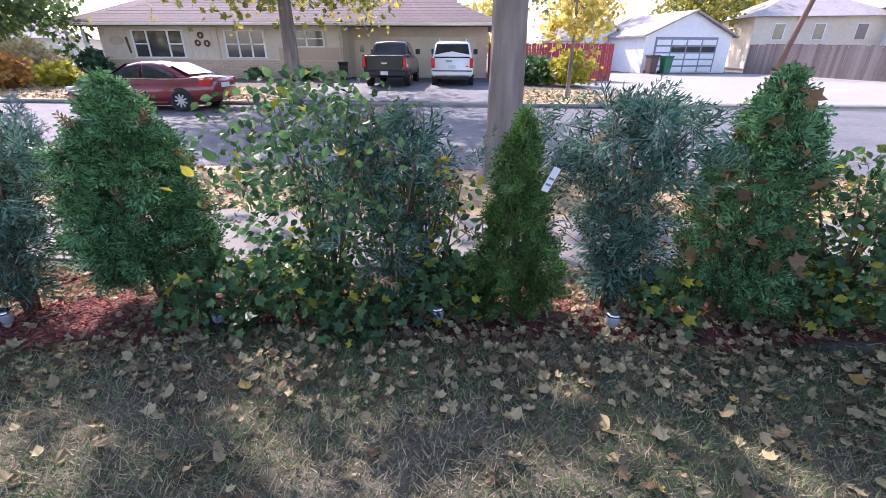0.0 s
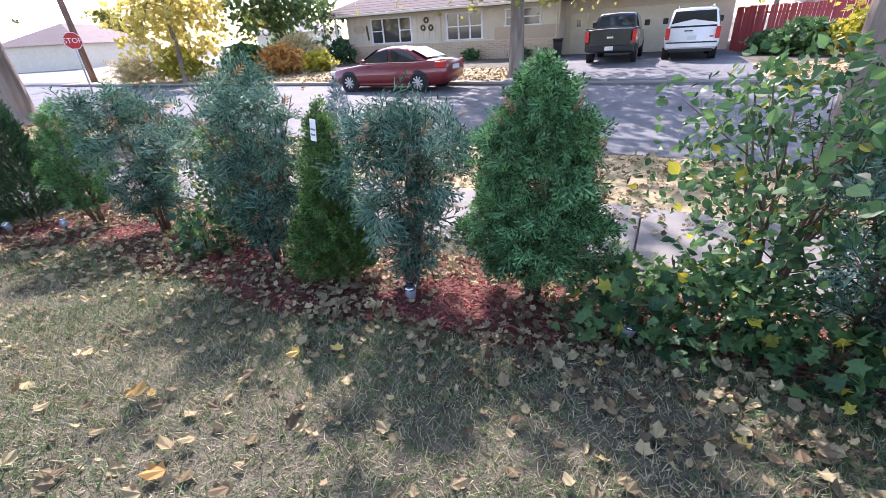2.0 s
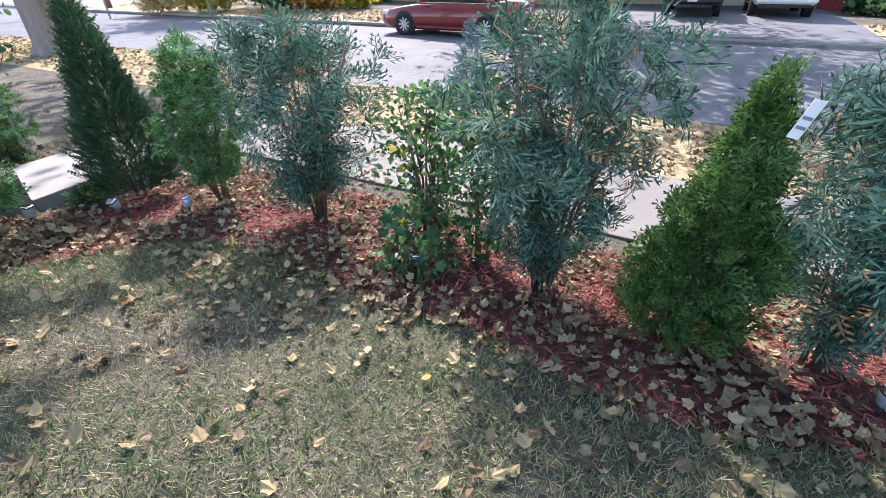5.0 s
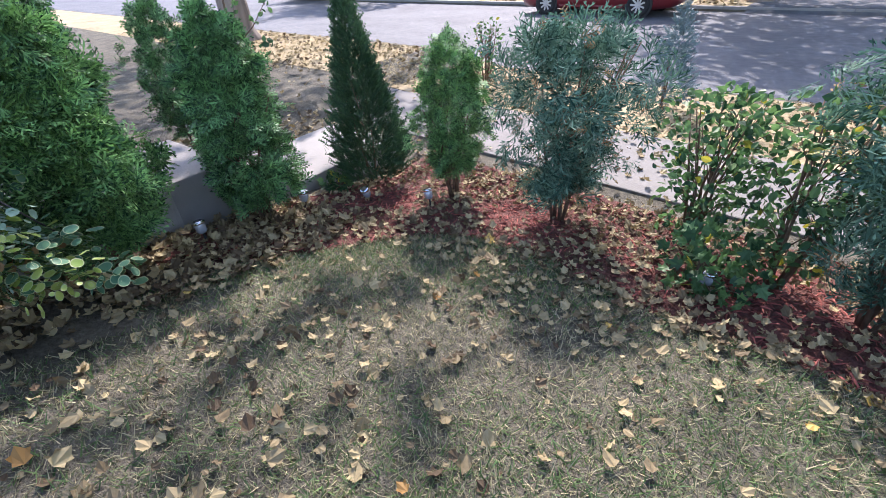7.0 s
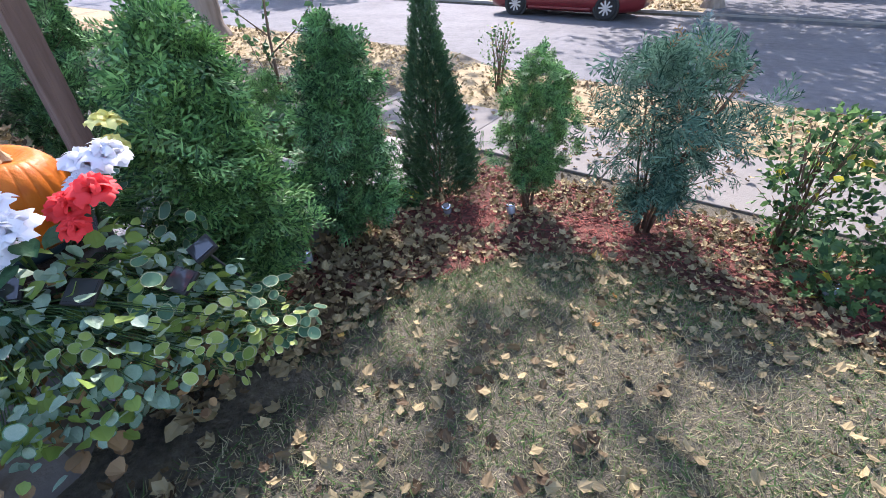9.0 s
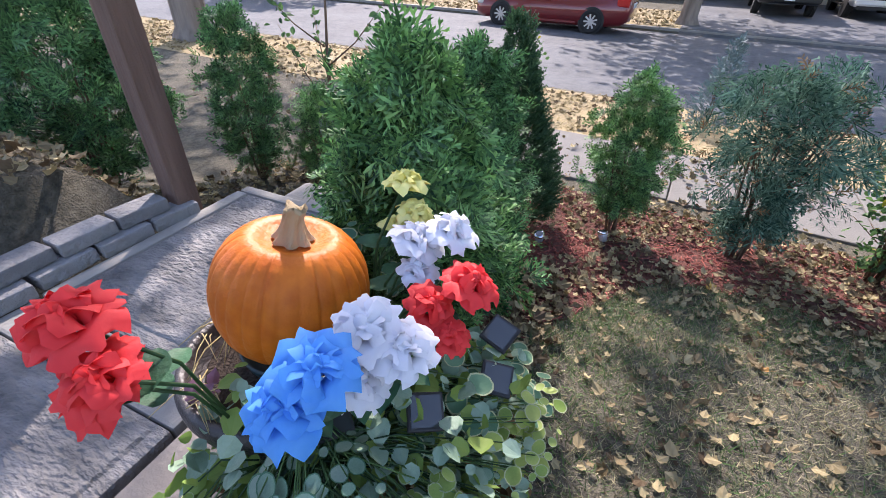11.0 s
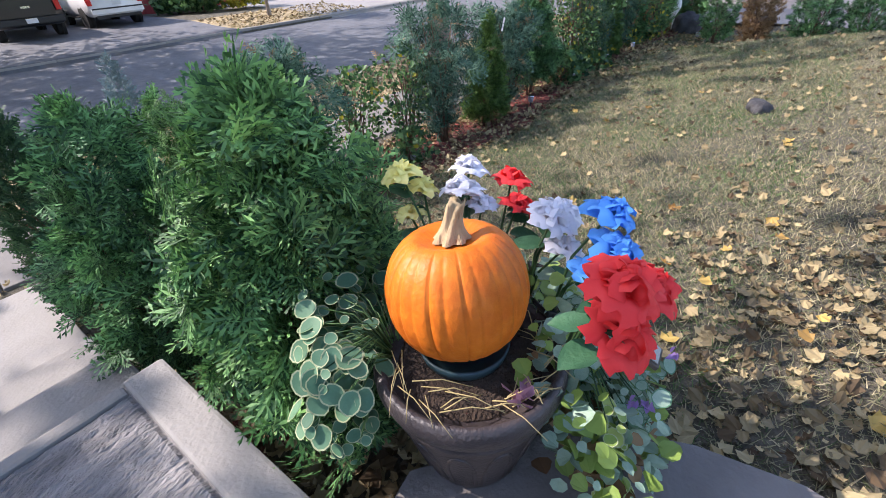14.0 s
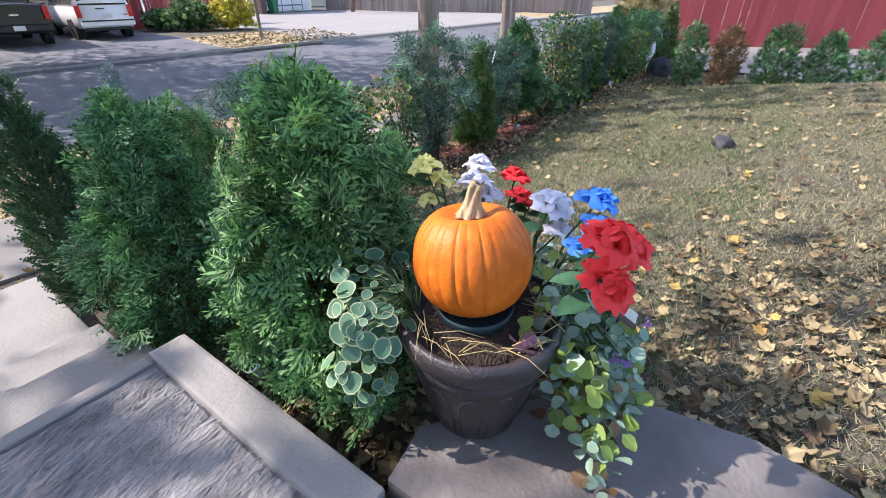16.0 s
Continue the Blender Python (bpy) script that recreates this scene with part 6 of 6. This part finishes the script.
# ground cover under the hedge
for i, (x, y, h, r, n, yl) in enumerate(((-2.95, 2.12, 0.42, 0.36, 420, 6), (-2.6, 2.2, 0.45, 0.3, 320, 10), (-1.8, 2.25, 0.36, 0.30, 420, 30), (-2.2, 2.05, 0.25, 0.25, 200, 16), (-1.62, 2.25, 0.36, 0.22, 160, 40), (-0.6, 2.22, 0.3, 0.22, 180, 60), (0.2, 2.32, 0.42, 0.3, 300, 120), (0.75, 2.36, 0.4, 0.3, 260, 120), (-6.0, 2.1, 0.4, 0.25, 200, 4), (-8.56, 1.72, 0.16, 0.1, 60, 10), (-5.6, -1.55, 0.16, 0.2, 90, 10))):
    shrub("ground_cover", x, y, h, prof_round(r, 0.5, 0.9), n, LOBED, 0.055, M_LEAFY, "low leafy ground cover at the foot of the hedge", 300 + i, 0.4, 0.35, 0.9,
          extra=(("yellow_leaves", M_LEAFY_Y, yl, LOBED, 0.05, "yellow leaves"),), stems=5, group="ground cover", category="ground cover")


def bed_edge(x):
    """Front edge of the mulch bed along the hedge."""
    x = np.asarray(x, float)
    y = 1.68 + 0.30 * smooth01((x + 3.6) / 1.0) + 0.09 * np.sin(1.7 * x + 0.5) + 0.05 * np.sin(4.3 * x)
    return y - 1.35 * smooth01((-7.35 - x) / 0.95)


rng = np.random.default_rng(77)
xs = np.arange(-8.58, 3.0, 0.09)
cols = 12
v, f = [], []
for x in xs:
    y0, y1 = float(bed_edge(x)), 2.95
    for k in range(cols):
        yy = y0 + (y1 - y0) * k / (cols - 1)
        v.append((x, yy, gzf(x, yy) + 0.010 + (0.012 * noise.noise(Vector((x * 6, yy * 6, 0))) if 0 < k < cols - 1 else -0.012)))
for i in range(len(xs) - 1):
    for k in range(cols - 1):
        a = i * cols + k
        f.append((a, a + cols, a + cols + 1, a + 1))
tagged(mesh("mulch_bed", v, f, M_MULCH_BED, None, "", True), "reddish mulch bed under the hedge", "mulch", "", "structure")


def spots(n, x0, x1, y0, y1, keep):
    p = np.stack([rng.uniform(x0, x1, n), rng.uniform(y0, y1, n)], -1)
    return p[keep(p[:, 0], p[:, 1])]


def patch(x, y, s, seed):
    """Smooth patchy mask in 0..1."""
    return 0.5 + 0.25 * (np.sin(s * 1.3 * x + 2.1 * np.sin(s * 0.8 * y + seed)) + np.sin(s * 1.1 * y + 1.7 * np.sin(s * 0.9 * x + seed * 2)))


def in_bed(x, y):
    return (y > bed_edge(x)) & (y < 2.9) & (x > -8.55) & (x < 2.9)


def litter(name, p, lift, template, size, material, label, category, flat=1.0, curl=0.35, spread=0.5):
    n = len(p)
    z = gz(p[:, 0], p[:, 1]) + lift * rng.random(n) + 0.008
    a = rng.random(n) * 6.28
    way = np.stack([np.cos(a), np.sin(a), curl * rng.normal(size=n)], -1)
    up = np.array([0, 0, flat]) + 0.45 * rng.normal(size=(n, 3)) * curl * 2
    v, f = scatter(*template, np.column_stack([p, z]), way, up, size * (1 - spread / 2 + spread * rng.random(n)))
    return tagged(mesh(name, v, f, material), label, category, "", "stuff")


BARE = ((-5.75, 2.25, 0.42), (-7.2, 2.2, 0.38), (-8.1, 1.85, 0.36), (-3.9, 2.1, 0.5), (-5.0, 2.3, 0.3), (-2.3, 2.1, 0.22))


def bare(x, y):
    """How far a spot of the bed lies in the open red mulch, 0 to 1."""
    return np.max([smooth01(1.6 - 1.6 * np.hypot(x - cx, y - cy) / r) for cx, cy, r in BARE], axis=0)


CHIP = ([(-0.5, -0.09, 0), (0.5, -0.06, 0.02), (0.5, 0.07, 0), (-0.5, 0.08, 0.03), (0, 0, 0.12)], [(0, 1, 4), (1, 2, 4), (2, 3, 4), (3, 0, 4)])
red_spots = lambda x, y: in_bed(x, y) & (rng.random(len(x)) < 0.3 + 0.9 * bare(x, y))
litter("wood_chips", spots(42000, -8.55, 2.9, 0.4, 2.9, red_spots), 0.02, CHIP, 0.045, M_MULCH, "red-dyed shredded wood chips in the bed", "mulch", 1.0, 0.25, 0.9)
CURLED = ([(0, 0, 0), (0.40, 0.10, 0.20), (0.34, 0.34, 0.03), (0.48, 0.58, 0.26), (0.29, 0.72, 0.02), (0, 1.03, 0.22), (-0.26, 0.73, 0.03), (-0.46, 0.61, 0.22), (-0.34, 0.35, 0.02), (-0.42, 0.11, 0.16)], LOBED[1])
on_lawn = lambda x, y: (y < bed_edge(x) + 0.05) & ~((x < -7.8) & (y < 0.0)) & (rng.random(len(x)) < 0.12 + 0.75 * smooth01((y - 1.15) / 0.65) + smooth01((-5.6 - x) / 1.4) * (0.16 + 0.75 * smooth01((-0.35 - y) / 0.5)))
litter("fallen_leaves", spots(34000, -8.55, 3.0, -2.6, 2.0, on_lawn), 0.03, CURLED, 0.036, M_FALLEN, "dry tan maple leaves scattered on the lawn", "leaf litter", 1.0, 0.42, 1.3)
litter("yellow_leaves", spots(420, -8.55, 3.0, -2.6, 2.4, on_lawn), 0.03, CURLED, 0.055, M_FALLEN_Y, "yellow and orange leaves scattered on the lawn", "leaf litter", 1.0, 0.3, 0.8)
litter("bed_leaves", spots(22000, -8.55, 2.9, 0.4, 2.9, lambda x, y: in_bed(x, y) & (rng.random(len(x)) < 0.85 - 0.78 * bare(x, y))), 0.05, CURLED, 0.040, M_FALLEN, "brown curled leaves piled in the hedge bed", "leaf litter", 1.0, 0.5, 0.9)
litter("verge_leaves", spots(9000, -22, 6, 4.4, 6.5, lambda x, y: rng.random(len(x)) < 0.3 + 0.7 * patch(x, y, 1.1, 3)), 0.03, CURLED, 0.06, M_FALLEN, "yellow-brown leaves on the verge", "leaf litter", 1.0, 0.4, 0.8)
litter("pavement_leaves", spots(3600, -14, 4, 2.7, 4.4, lambda x, y: rng.random(len(x)) < 0.15 + 0.6 * (patch(x, y, 1.3, 5) > 0.55)), 0.05, CURLED, 0.055, M_FALLEN, "dry leaves blown onto the pavement", "leaf litter", 1.0, 0.4, 0.8)
litter("far_verge_leaves", spots(5000, -24, 6, 16.4, 20.2, lambda x, y: (x < -8.5) | (x > -0.3)), 0.03, CURLED, 0.10, M_FALLEN, "leaf litter on the far verge", "leaf litter", 1.0, 0.4, 0.8)
side_bed = lambda x, y: (y > -0.36) | (x < -9.7)
litter("corner_leaves", np.vstack([spots(900, -8.58, -7.85, -0.33, 1.4, side_bed), spots(900, -10.8, -9.74, -0.9, 2.2, side_bed), spots(700, -10.6, -8.5, 1.55, 3.1, lambda x, y: (x < -9.75) | (rng.random(len(x)) < 0.35))]), 0.05, CURLED, 0.055, M_FALLEN, "brown leaves in the soil beside the landing", "leaf litter", 1.0, 0.5, 0.9)

# ---- grass ----
BLADE = ([(-0.055, 0, 0), (0.055, 0, 0), (0.0, 1.0, 0.0)], [(0, 1, 2)])


def grass(name, p, length, material, label, upright):
    n = len(p)
    z = gz(p[:, 0], p[:, 1]) - 0.003
    a = rng.random(n) * 6.28
    way = np.stack([np.cos(a), np.sin(a), upright * rng.random(n) * 2], -1)
    v, f = scatter(*BLADE, np.column_stack([p, z]), way, np.array([0, 0, 1.0]) + 0.5 * rng.normal(size=(n, 3)), length * (0.5 + rng.random(n)))
    return tagged(mesh(name, v, f, material), label, "grass", "", "stuff")


lawn_ok = lambda x, y: (y < bed_edge(x) + 0.04) & ~((x < -7.75) & (y < 0.1)) & ~((x < -8.0) & (y < 0.6))
grass("lawn_grass", spots(430000, -8.3, 0.3, -1.6, 2.0, lambda x, y: lawn_ok(x, y) & (rng.random(len(x)) < 0.55 + 0.4 * patch(x, y, 1.6, 2))), 0.035, M_GRASS, "short dry patchy lawn grass", 0.75)
grass("far_lawn_grass", spots(40000, -7.8, 2.6, -5.0, 2.2, lambda x, y: lawn_ok(x, y) & ((x > 0.3) | (y < -1.6))), 0.06, M_GRASS, "short dry lawn grass", 0.35)
grass("green_grass", spots(230000, -8.4, 2.0, -0.8, 2.05, lambda x, y: lawn_ok(x, y) & (rng.random(len(x)) < 0.62 * patch(x, y, 3.1, 7) + 0.7 * smooth01((y - bed_edge(x) + 0.75) / 0.6) * patch(x, y, 2.4, 4))), 0.044, M_GRASS_GREEN, "greener grass along the bed edge", 0.6)
grass("verge_grass", spots(30000, -20, 6, 4.38, 6.5, lambda x, y: patch(x, y, 1.5, 6) > 0.35), 0.07, M_STRAW, "dry straw grass on the verge", 0.4)
